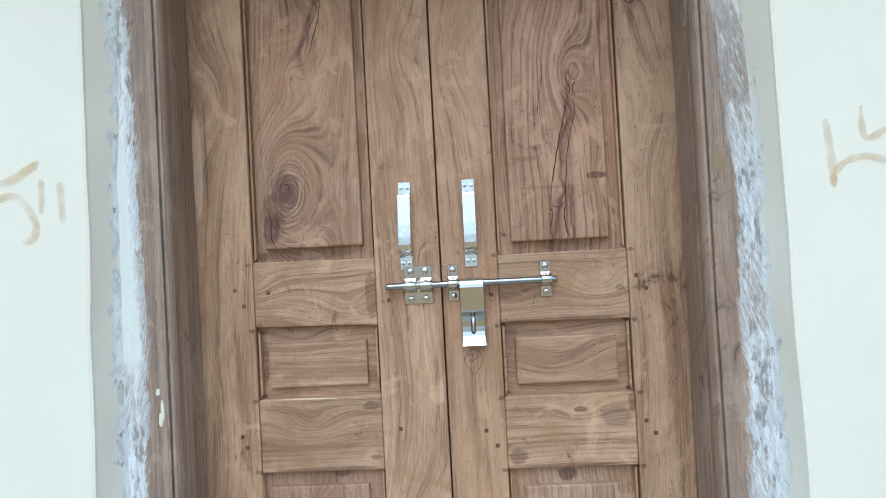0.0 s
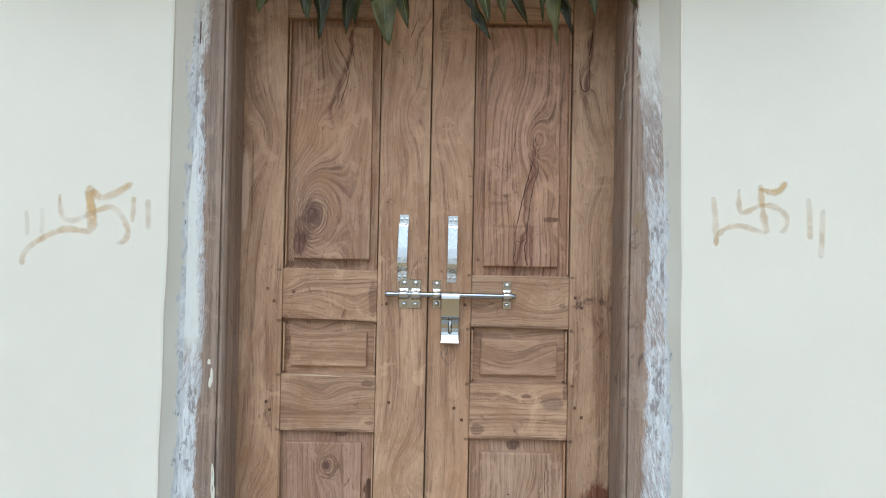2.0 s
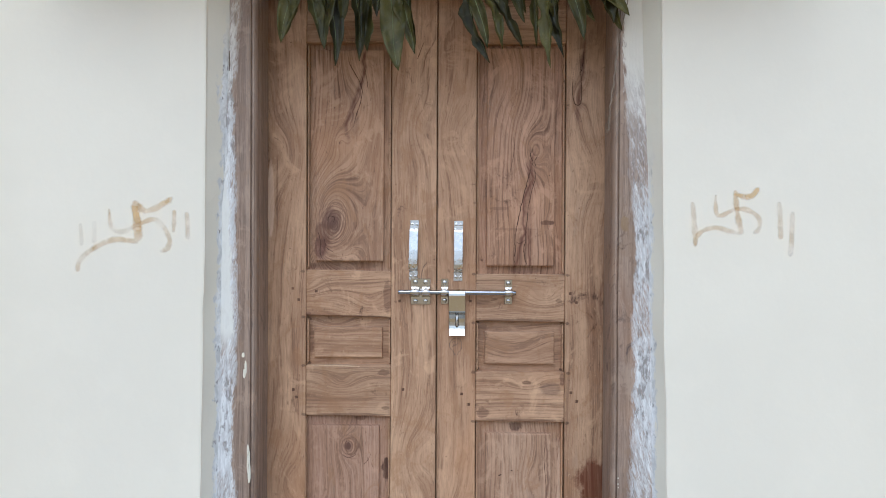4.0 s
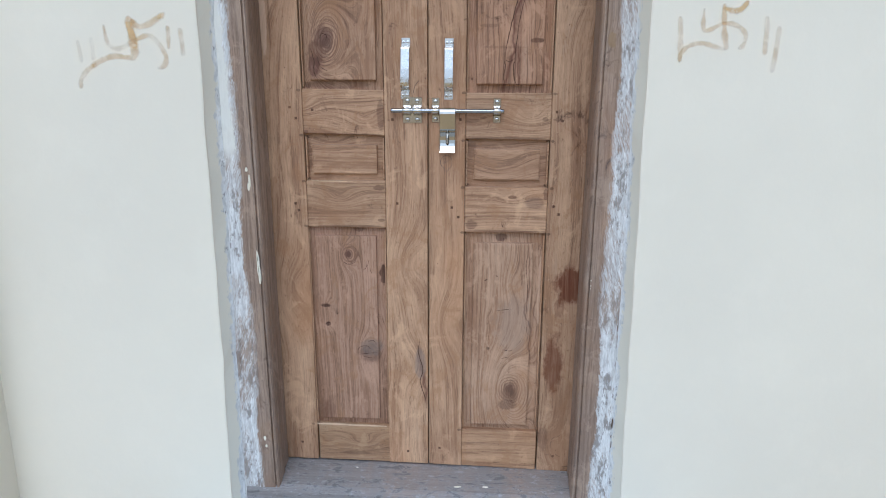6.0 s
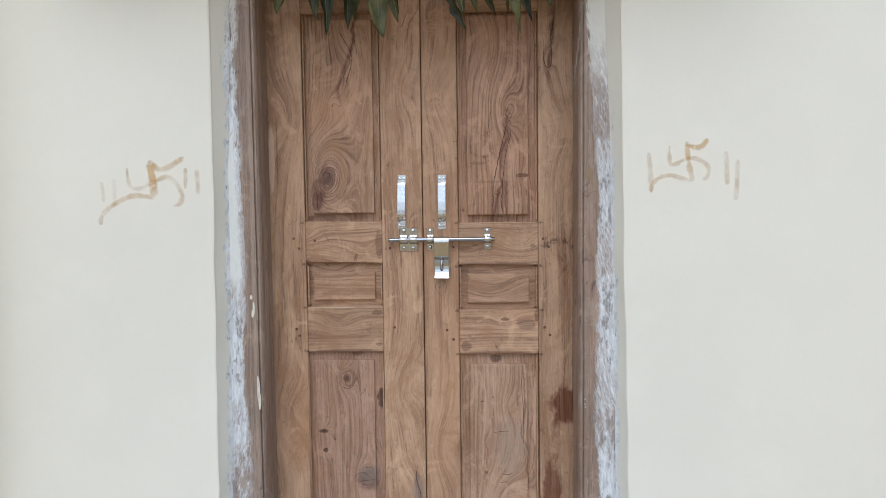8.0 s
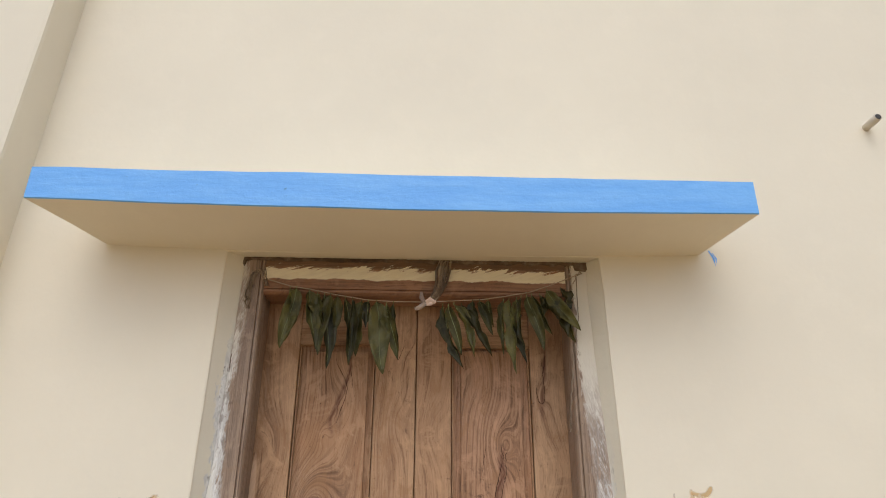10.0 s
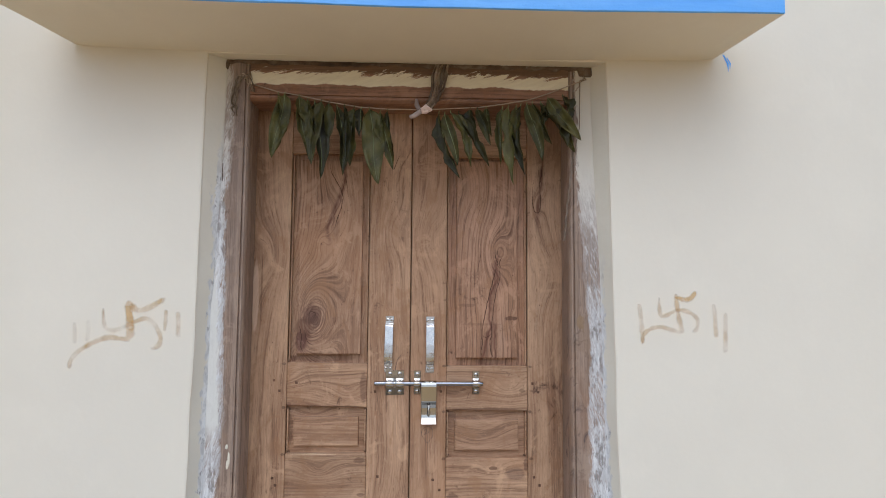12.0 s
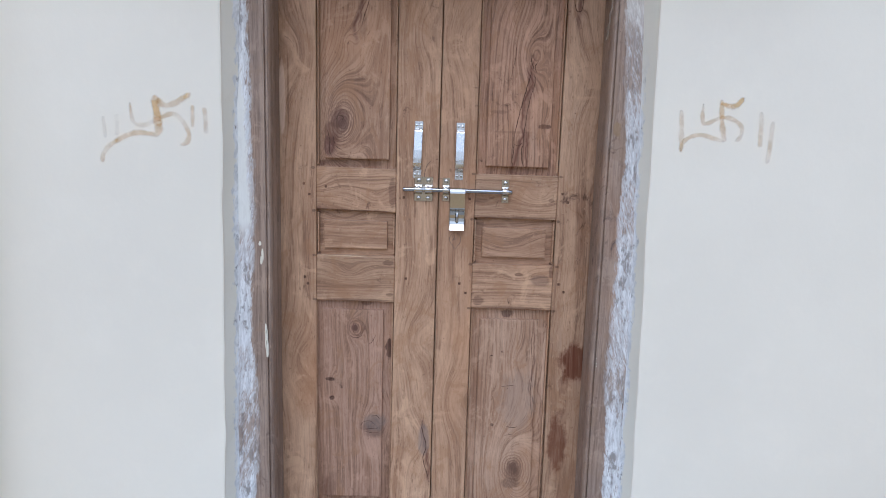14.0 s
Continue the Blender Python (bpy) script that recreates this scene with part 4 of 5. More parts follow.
def leaf(d, woods, label, pegs):
    top = thing("door_leaf", label, "door", "pair of door leaves")
    s = d["side"]
    xo, xi = d["x_out"], d["x_in"]
    T = 0.036
    # stiles, slightly out of true at the foot as the leaf is
    b_out = d["bottom"][0] if s < 0 else d["bottom"][1]
    b_in = d["bottom"][1] if s < 0 else d["bottom"][0]
    def at_x(x, pair):
        a, b = (d["x_hinge"], d["x_seam"]) if s < 0 else (d["x_seam"], d["x_hinge"])
        return pair[0] + (pair[1] - pair[0]) * (x - a) / (b - a)
    zo, zi = at_x(xo, d["bottom"]), at_x(xi, d["bottom"])
    bm = bmesh.new()
    prism(bm, [(d["x_hinge"], b_out), (xo + s * 0.004, zo), (xo, 0.9), (xo, d["top"]), (d["x_hinge"], d["top"])], 0.0, T, 0.0028, 2)
    stile_out = part("stile", bm, woods["outer"], top)
    bm = bmesh.new()
    prism(bm, [(d["x_seam"], b_in), (xi + (-0.004 if s < 0 else 0.0), zi), (xi, 0.9), (xi, d["top"]), (d["x_seam"], d["top"])], 0.0, T, 0.0022, 2)
    stile_in = part("stile", bm, woods["inner"], top)
    a, b = sorted((xo, xi))
    spans = ((d["r1"], (d["top"], d["top"])), (d["r2"][0], d["r2"][1]), (d["r3"][0], d["r3"][1]), ((at_x(a, d["bottom"]), at_x(b, d["bottom"])), d["r4"]))
    for m, (lo, hi) in zip(woods["rails"], spans):
        bm = bmesh.new()
        rail(bm, a + 0.0005, b - 0.0005, lo[0], lo[1], hi[0], hi[1], 0.0008, T - 0.001, 0.0022)
        part("rail", bm, m, top)
    holes = ((a, b, max(d["r2"][1]), min(d["r1"])), (a, b, max(d["r3"][1]), min(d["r2"][0])), (a - (0.006 if s < 0 else 0), b, max(d["r4"]), min(d["r3"][0])))
    for q, f, m in zip(holes, d["fields"], woods["panels"]):
        panel("raised_panel", q, f, m, top)
    # mouldings planed along the edges of the openings, with their pinched corners
    for (x0, x1, z0, z1), m in zip(holes, (woods["inner"], woods["rails"][1], woods["inner"])):
        for xa, sg in ((x0, 1), (x1, -1)):
            bm = bmesh.new()
            prism(bm, [(xa + 0.0028 * sg, z0 + 0.003), (xa + 0.0070 * sg, z0 + 0.008), (xa + 0.0070 * sg, z1 - 0.008), (xa + 0.0028 * sg, z1 - 0.003)], 0.0055, 0.026, 0.0012)
            part("moulding", bm, m, top)
    for x, z in pegs:
        owner = stile_out if (x - xo) * s > 0 else stile_in
        bm = bmesh.new()
        box(bm, x - 0.0036, x + 0.0036, -0.0006, 0.006, z - 0.0036, z + 0.0036, 0.0006)
        part("peg", bm, PEG, owner, "dark square wooden peg")
    return top, stile_in


left_leaf, left_inner = leaf(LEFT, LEFT_WOOD, "unvarnished brown wooden door leaf with three raised panels, closed", ((-0.381, 1.189), (-0.365, 1.159), (-0.379, 0.917), (-0.370, 0.897), (-0.094, 1.157), (-0.084, 0.920), (-0.40, 0.14), (-0.06, 0.115), (-0.318, 1.182)))
right_leaf, right_inner = leaf(RIGHT, RIGHT_WOOD, "unvarnished brown wooden door leaf, red-brown stains low down, closed", ((0.360, 1.180), (0.376, 1.156), (0.095, 1.158), (0.073, 0.910), (0.092, 0.882), (0.363, 0.916), (0.379, 0.893), (0.04, 0.13), (0.4, 0.11)))
# pale raw-wood strips that paint a highlight along the rails' upper edges
EDGE_LIGHT = wood("edge_highlight_wood", "z", light=(0.72, 0.56, 0.38), mid=(0.6, 0.44, 0.28), rings=60)[0]
for x0, x1, z0, z1 in ((-0.349, -0.232, 0.2045, 0.0042), (-0.25, -0.128, 0.202, 0.0032), (-0.33, -0.2, 0.982, 0.002)):
    bm = bmesh.new()
    prism(bm, [(x0, z0 - 0.0005), (x1, z0 - 0.002), (x1, z0 - 0.002 + z1 * 0.6), ((x0 + x1) / 2, z0 + z1), (x0, z0 + z1 * 0.8)], -0.0007, 0.003, 0.0004)
    part("raw_edge", bm, EDGE_LIGHT, left_leaf, "pale raw wood strip painted as the highlight on the rail edge")
bm = bmesh.new()
box(bm, -0.03, 0.04, 0.0365, 0.05, 0.08, 1.995)
part("rebate_strip", bm, LEFT_WOOD["inner"], right_leaf)

# open cracks and dark veins in the boards
CRACK = painted("crack_brown", (0.075, 0.035, 0.022), (0.05, 0.024, 0.016), 0, 0.9)


def crack(owner, y, pts, r=0.0009):
    rng = random.Random(int(abs(pts[0][0] * 9000) + abs(pts[0][1] * 7000)))
    path = []
    for i in range(len(pts) - 1):
        p0, p1, p2, p3 = (Vector(pts[max(0, min(len(pts) - 1, k))]) for k in (i - 1, i, i + 1, i + 2))
        for k in range(6):
            t = k / 6
            q = 0.5 * (2 * p1 + (p2 - p0) * t + (2 * p0 - 5 * p1 + 4 * p2 - p3) * t * t + (3 * p1 - p0 - 3 * p2 + p3) * t * t * t)
            path.append((q.x + rng.uniform(-1, 1) * 0.0007, y, q.y))
    path.append((pts[-1][0], y, pts[-1][1]))
    n = len(path)
    bm = bmesh.new()
    tube(bm, path, r, 5, [max(0.15, min(1, 5 * min(i, n - 1 - i) / n)) * rng.uniform(0.6, 1.2) for i in range(n)])
    for v in bm.verts:
        v.co.y = y + (v.co.y - y) * 0.35
    return part("crack", bm, CRACK, owner, "thin dark crack along the grain")


F = 0.0048
for pts, r in (
        (((-0.236, 1.82), (-0.231, 1.79), (-0.201, 1.735), (-0.199, 1.70), (-0.212, 1.655), (-0.222, 1.615)), 0.0011),
        (((-0.192, 1.785), (-0.184, 1.745), (-0.181, 1.71)), 0.0008),
        (((-0.292, 1.368), (-0.283, 1.383), (-0.270, 1.378), (-0.274, 1.366)), 0.0012),
        (((-0.316, 1.345), (-0.308, 1.315), (-0.309, 1.285), (-0.302, 1.268)), 0.0013),
        (((-0.300, 1.335), (-0.292, 1.30), (-0.27, 1.285)), 0.0008)):
    crack(left_leaf, F, pts, r)
for pts, r in (
        (((0.2556, 1.520), (0.2500, 1.495), (0.2330, 1.43), (0.2210, 1.375), (0.2130, 1.325)), 0.0012),
        (((0.2600, 1.512), (0.2660, 1.490), (0.2500, 1.42), (0.2420, 1.34), (0.2390, 1.305)), 0.0009),
        (((0.2100, 1.316), (0.2150, 1.300), (0.2110, 1.275), (0.2130, 1.254)), 0.0011),
        (((0.2420, 1.318), (0.2370, 1.300), (0.2400, 1.270), (0.2470, 1.252)), 0.0012),
        (((0.2140, 1.318), (0.2260, 1.312), (0.2400, 1.322)), 0.0009),
        (((0.2560, 1.565), (0.2530, 1.545), (0.2600, 1.530), (0.2555, 1.520)), 0.0010),
        (((0.2720, 1.545), (0.2640, 1.530), (0.2690, 1.515)), 0.0009),
        (((0.2060, 1.60), (0.2100, 1.56), (0.1990, 1.50), (0.2010, 1.46)), 0.0006)):
    crack(right_leaf, F, pts, r)
for pts, r in (
        (((-0.170, 0.462), (-0.185, 0.474), (-0.205, 0.470), (-0.212, 0.458)), 0.0011),
        (((-0.152, 0.452), (-0.178, 0.450), (-0.205, 0.446)), 0.0010),
        (((-0.155, 0.480), (-0.165, 0.492), (-0.180, 0.488)), 0.0010),
        (((-0.158, 0.438), (-0.180, 0.436), (-0.198, 0.440)), 0.0008),
        (((-0.250, 0.745), (-0.235, 0.735), (-0.218, 0.738), (-0.206, 0.752)), 0.0008),
        (((-0.180, 0.76), (-0.172, 0.742), (-0.180, 0.725), (-0.195, 0.712)), 0.0009),
        (((-0.160, 0.735), (-0.168, 0.72), (-0.160, 0.70)), 0.0008),
        (((-0.312, 0.600), (-0.304, 0.605), (-0.294, 0.603)), 0.0018),
        (((-0.306, 0.543), (-0.300, 0.549), (-0.294, 0.546)), 0.0015)):
    crack(left_leaf, F, pts, r)
for pts, r in (
        (((0.298, 0.79), (0.294, 0.74), (0.300, 0.66), (0.298, 0.58), (0.306, 0.50)), 0.0007),
        (((0.172, 0.690), (0.180, 0.694)), 0.0016), (((0.205, 0.706), (0.211, 0.703)), 0.0014),
        (((0.206, 0.595), (0.240, 0.600), (0.256, 0.598)), 0.0007),
        (((0.230, 0.470), (0.250, 0.466), (0.264, 0.470)), 0.0008), (((0.225, 0.440), (0.250, 0.446)), 0.0008)):
    crack(right_leaf, F, pts, r)
crack(left_leaf, -0.0001, ((-0.020, 0.50), (-0.026, 0.46), (-0.012, 0.40), (-0.020, 0.36), (-0.004, 0.30), (0.0, 0.26)), 0.0012)
crack(left_leaf, -0.0001, ((-0.030, 1.85), (-0.042, 1.82), (-0.05, 1.80)), 0.0008)
crack(right_leaf, -0.0001, ((0.366, 1.78), (0.362, 1.72), (0.368, 1.685), (0.380, 1.68), (0.386, 1.70), (0.384, 1.76), (0.378, 1.83)), 0.0011)
crack(right_leaf, -0.0001, ((0.392, 1.83), (0.389, 1.79), (0.384, 1.765)), 0.0014)

# pencilled heart with a figure 2 inside, under the bolt
PENCIL = painted("pencil", (0.12, 0.085, 0.065), (0.09, 0.065, 0.05))


def pencil(name, pts, r=0.0006):
    bm = bmesh.new()
    tube(bm, pts, r, 5)
    return part(name, bm, PENCIL, right_inner, "faint dark pencil line")


pencil("pencil_outline", [(0.057 + 0.0165 * math.sin(a) * (1 + 0.05 * math.sin(3 * a)), -0.0001, 1.040 + 0.019 * math.cos(a) - (0.007 if abs(a - math.pi) < 0.4 else 0.0)) for a in [i * 2 * math.pi / 30 for i in range(31)]])
pencil("pencil_figure", [(0.047, -0.0001, 1.046), (0.050, -0.0001, 1.051), (0.0545, -0.0001, 1.050), (0.0545, -0.0001, 1.045), (0.050, -0.0001, 1.040), (0.047, -0.0001, 1.036), (0.052, -0.0001, 1.038), (0.058, -0.0001, 1.041), (0.063, -0.0001, 1.046)], 0.0007)
pencil("pencil_scratch", [(-0.0005 + 0.008, -0.0001, 1.214), (0.022, -0.0001, 1.2125), (0.031, -0.0001, 1.204), (0.035, -0.0001, 1.19)], 0.0005)
bm = bmesh.new()
dome(bm, 0.0405, -0.0002, 1.043, 0.0017, 0.0006, 8)
part("nail_hole", bm, PENCIL, right_inner, "small dark nail hole")
bm = bmesh.new()
tube(bm, [(-0.020, -0.0001, 1.262), (-0.031, -0.0001, 1.248), (-0.036, -0.0001, 1.228), (-0.037, -0.0001, 1.215)], 0.0008, 5)
part("scratch", bm, PENCIL, left_inner, "thin dark scratch")


# ---- pull handles ----
def strip(bm, prof, x0, x1, thick):
    """A bent flat bar: prof is its front line in (y, z), from top to bottom."""
    n = len(prof)
    back = []
    for i, (y, z) in enumerate(prof):
        ya, za = prof[max(i - 1, 0)]
        yb, zb = prof[min(i + 1, n - 1)]
        l = math.hypot(yb - ya, zb - za)
        back.append((y + thick * -(zb - za) / l, z + thick * (yb - ya) / l))
    b = 0.0008
    cols = []
    for x, ins in ((x0, 1), (x0 + b, 0), (x1 - b, 0), (x1, 1)):
        cols.append(([bm.verts.new((x, y + (b if ins else 0), z)) for y, z in prof], [bm.verts.new((x, y, z)) for y, z in back]))
    for (fa, ba), (fb, bb) in zip(cols, cols[1:]):
        for i in range(n - 1):
            bm.faces.new((fa[i], fb[i], fb[i + 1], fa[i + 1]))
            bm.faces.new((ba[i], ba[i + 1], bb[i + 1], bb[i]))
        bm.faces.new((fa[0], ba[0], bb[0], fb[0]))
        bm.faces.new((fa[-1], fb[-1], bb[-1], ba[-1]))
    for f, k in (cols[0], cols[-1]):
        for i in range(n - 1):
            bm.faces.new((f[i], f[i + 1], k[i + 1], k[i]))
    return bm


def cross_screw(x, z, y, parent):
    bm = bmesh.new()
    dome(bm, x, y, z, 0.0042, 0.0009, 12)
    sc = part("screw", bm, SCREW, parent, "countersunk cross-head screw")
    bm = bmesh.new()
    box(bm, x - 0.0021, x + 0.0021, y - 0.0013, y - 0.0007, z - 0.0004, z + 0.0004)
    box(bm, x - 0.0004, x + 0.0004, y - 0.00125, y - 0.0007, z - 0.0021, z + 0.0021)
    part("slot", bm, PENCIL, sc, "dark cross slot")


def handle(x, zt, zb, lean):
    h = thing("pull_handle", "bright steel bow pull handle screwed to the door", "door handle", "pair of pull handles")
    w = 0.0118
    prof = [(-0.0025, zt), (-0.0025, zt - 0.0205), (-0.0035, zt - 0.0222), (-0.010, zt - 0.0232), (-0.0205, zt - 0.0240), (-0.0225, zt - 0.0252), (-0.0236, zt - 0.0285), (-0.0262, zt - 0.06), (-0.0280, (zt + zb) / 2), (-0.0290, zb + 0.058), (-0.0290, zb + 0.0445), (-0.0262, zb + 0.0345), (-0.0215, zb + 0.0315), (-0.012, zb + 0.0265), (-0.0045, zb + 0.0238), (-0.0025, zb + 0.0215), (-0.0025, zb)]
    bm = bmesh.new()
    strip(bm, prof, x - w, x + w, 0.0024)
    for v in bm.verts:
        v.co.x += lean * (v.co.z - zt)
    bow = part("bow", bm, STEEL, h, "satin polished steel bow")
    for z, l in ((zt - 0.011, 0.0), (zb + 0.0105, lean * (zb - zt))):
        for dx in (-0.0058, 0.0058):
            cross_screw(x + dx + l, z, -0.0025, h)
    return h


handle(-0.0545, 1.3725, 1.2125, 0.02)
handle(0.0625, 1.3715, 1.2115, 0.005)


# ---- sliding bolt with hasp ----
bolt = thing("sliding_bolt", "bright chrome sliding door bolt with hasp, shot across both leaves", "door bolt")
ROD_Y, ROD_Z, ROD_R = -0.0165, 1.1820, 0.0062
bm = bmesh.new()
tube(bm, [(-0.0965, ROD_Y, ROD_Z), (-0.0955, ROD_Y, ROD_Z), (-0.09, ROD_Y, ROD_Z), (0.205, ROD_Y, ROD_Z - 0.0005), (0.2135, ROD_Y, ROD_Z - 0.0005), (0.2142, ROD_Y, ROD_Z - 0.0005)], ROD_R, 20, (0.8, 0.95, 1, 1, 0.95, 0.8))
part("rod", bm, ROD, bolt, "", True)


def guide(x0, x1, parent, name="guide"):
    """A strap bent over the rod."""
    prof = [(-0.0026, ROD_Z + 0.0135)]
    prof += [(-0.006, ROD_Z + 0.0105)]
    for k in range(9):
        a = radians(62 - 124 * k / 8)
        prof.append((ROD_Y - 0.0078 * math.cos(a), ROD_Z + 0.0084 * math.sin(a)))
    prof += [(-0.006, ROD_Z - 0.0105), (-0.0026, ROD_Z - 0.0135)]
    bm = bmesh.new()
    strip(bm, prof, x0, x1, 0.0016)
    return part(name, bm, CHROME, parent, "", True)


def bolt_plate(x0, x1, z0, z1, cols, straps):
    bm = bmesh.new()
    for a, b in ((z0, ROD_Z - 0.012), (ROD_Z + 0.012, z1)):
        box(bm, x0, x1, -0.0026, 0.0, a, b, 0.0006)
    box(bm, x0, x1, -0.0012, 0.0, ROD_Z - 0.0121, ROD_Z + 0.0121)
    p = part("plate", bm, CHROME, bolt)
    for a, b in straps:
        guide(a, b, p)
    for x in cols:
        for z in (z0 + 0.0095, z1 - 0.0095):
            bm = bmesh.new()
            dome(bm, x, -0.0026, z, 0.0062, 0.0036, 16)
            part("bolt_head", bm, CHROME, p, "domed bright bolt head", True)
    return p


bolt_plate(-0.0640, -0.0120, 1.1480, 1.2175, (-0.0515, -0.0245), ((-0.0640, -0.0412), (-0.0345, -0.0120)))
bolt_plate(0.0165, 0.0362, 1.1500, 1.2165, (0.0263,), ((0.0165, 0.0362),))
bolt_plate(0.1855, 0.2052, 1.1500, 1.2155, (0.0953 + 0.1,), ((0.1855, 0.2052),))
bm = bmesh.new()
tube(bm, [(-0.0395, ROD_Y, ROD_Z), (-0.0365, ROD_Y, ROD_Z)], ROD_R * 1.22, 18)
part("stop_ring", bm, CHROME, bolt, "", True)
prof = [(-0.0085, ROD_Z - 0.004), (-0.0085, ROD_Z + 0.003), (-0.0115, ROD_Z + 0.0075), (-0.0165, ROD_Z + 0.0088), (-0.0225, ROD_Z + 0.0078), (-0.0268, ROD_Z + 0.004), (-0.0285, ROD_Z - 0.002), (-0.0290, ROD_Z - 0.0075), (-0.0282, ROD_Z - 0.012), (-0.0225, ROD_Z - 0.0485), (-0.0208, ROD_Z - 0.0520), (-0.0175, ROD_Z - 0.0545), (-0.0115, ROD_Z - 0.0600), (-0.0075, ROD_Z - 0.0700), (-0.0065, ROD_Z - 0.0800), (-0.0070, ROD_Z - 0.0890), (-0.0080, ROD_Z - 0.0970), (-0.0108, ROD_Z - 0.1045), (-0.0152, ROD_Z - 0.1140)]
bm = bmesh.new()
strip(bm, prof, 0.0375, 0.0815, 0.0022)
hasp = part("hasp", bm, CHROME, bolt, "mirror-bright bent hasp plate")
for x in (0.0375, 0.0797):
    bm = bmesh.new()
    prism(bm, [(x, ROD_Z - 0.045), (x + 0.0018, ROD_Z - 0.045), (x + 0.0018, ROD_Z - 0.107), (x, ROD_Z - 0.107)], -0.0165, 0.0, 0.0004)
    part("flange", bm, CHROME, hasp, "side flange of the hasp")
# no hole is cut: a near-black piece gives the slot its shade
bm = bmesh.new()
prism(bm, [(0.0555, ROD_Z - 0.0605), (0.0635, ROD_Z - 0.0605), (0.0640, ROD_Z - 0.0900), (0.0595, ROD_Z - 0.0945), (0.0550, ROD_Z - 0.0900)], -0.0094, -0.0060)
part("slot", bm, painted("slot_shadow", (0.03, 0.028, 0.026), (0.02, 0.02, 0.02), 0, 0.9), hasp, "solid dark piece painted as the shade in the hasp slot")
bm = bmesh.new()
loop = [(0.0595, 0.0, ROD_Z - 0.0625), (0.0595, -0.014, ROD_Z - 0.0615)]
loop += [(0.0595, -0.016 - 0.006 * math.sin(a), ROD_Z - 0.0625 - 0.0065 * (1 - math.cos(a))) for a in (0.4, 0.9, 1.4)]
loop += [(0.0595, -0.0222, ROD_Z - 0.077), (0.0595, -0.0215, ROD_Z - 0.083), (0.0595, -0.017, ROD_Z - 0.0875), (0.0595, -0.008, ROD_Z - 0.0885), (0.0595, 0.0, ROD_Z - 0.0885)]
tube(bm, loop, 0.0030, 12)
part("staple", bm, STEEL, bolt, "round steel staple through the hasp slot", True)


# ---- painted marks on the wall ----
def ochre():
    n = Nodes("washed_ochre_paint")
    x, y, z = n.xyz()
    v = n.vec(x, y, z)
    a, b = n.noise(v, 26.0, 4.0, 0.65), n.noise(v, 150.0, 5.0, 0.7)
    c = n.mix(n.ramp(a, 0.35, 0.65), (0.60, 0.35, 0.11), (0.68, 0.47, 0.20))
    n.done(c, 0.8, 0.0, 0.2)
    body = n.t.nodes.new("ShaderNodeAttribute")
    body.attribute_name = "body"
    k = n.math("ADD", body.outputs["Fac"], n.math("MULTIPLY", n.math("SUBTRACT", b, 0.5), 0.9))
    k = n.math("MULTIPLY", n.ramp(k, 0.12, 0.75), n.ramp(a, 0.30, 0.62, 0.35, 1.0))
    load = n.t.nodes.new("ShaderNodeAttribute")
    load.attribute_name = "load"
    n.put(n.bsdf.inputs["Alpha"], n.math("MULTIPLY", k, load.outputs["Fac"]))
    return n.mat


OCHRE = ochre()


def stroke(name, pts, width, parent, load=0.5):
    """A flat brush stroke on the wall, thin at its edges and ends; load is how much paint it holds."""
    path = []
    for i in range(len(pts) - 1):
        p0, p1, p2, p3 = (Vector(pts[max(0, min(len(pts) - 1, k))]) for k in (i - 1, i, i + 1, i + 2))
        for k in range(7):
            t = k / 7
            path.append(0.5 * (2 * p1 + (p2 - p0) * t + (2 * p0 - 5 * p1 + 4 * p2 - p3) * t * t + (3 * p1 - p0 - 3 * p2 + p3) * t * t * t))
    path.append(Vector(pts[-1]))
    bm = bmesh.new()
    rows, body, held = [], [], []
    for i, p in enumerate(path):
        d = (path[min(i + 1, len(path) - 1)] - path[max(i - 1, 0)]).normalized()
        q = Vector((-d.y, d.x))
        f = i / (len(path) - 1)
        end = min(1, 0.5 + 5 * min(f, 1 - f))
        w = 1.75 * width * end * (1 + 0.35 * noise.noise((p.x * 60, p.y * 60, 0)))
        lift = 0.0012 + 0.00015 * (len(parent.children) % 5)
        rows.append([bm.verts.new((p.x + q.x * w * s, WALL_Y - lift, p.y + q.y * w * s)) for s in (-0.5, -0.25, 0, 0.25, 0.5)])
        body += [0.0, 0.55 * end, 0.9 * end, 0.7 * end, 0.05]
        held += [load * (0.75 + 0.5 * noise.noise((p.x * 22, p.y * 22, 3)))] * 5
    for a, b in zip(rows, rows[1:]):
        for k in range(4):
            bm.faces.new((a[k], a[k + 1], b[k + 1], b[k]))
    ob = part(name, bm, OCHRE, parent)
    ob.data.attributes.new("body", "FLOAT", "POINT").data.foreach_set("value", body)
    ob.data.attributes.new("load", "FLOAT", "POINT").data.foreach_set("value", held)
    return ob


mark = thing("wall_mark", "faded ochre brush-painted auspicious mark flanked by short bars", "painted mark", "pair of wall marks")
stroke("brush_stroke", [(-0.723, 1.413), (-0.719, 1.364), (-0.714, 1.313)], 0.017, mark, 0.8)
stroke("brush_stroke", [(-0.719, 1.403), (-0.699, 1.387), (-0.672, 1.393), (-0.629, 1.419)], 0.012, mark, 0.6)
stroke("brush_stroke", [(-0.787, 1.392), (-0.780, 1.345), (-0.752, 1.336), (-0.718, 1.351), (-0.679, 1.366), (-0.655, 1.350), (-0.638, 1.317), (-0.645, 1.295), (-0.662, 1.289)], 0.010, mark, 0.45)
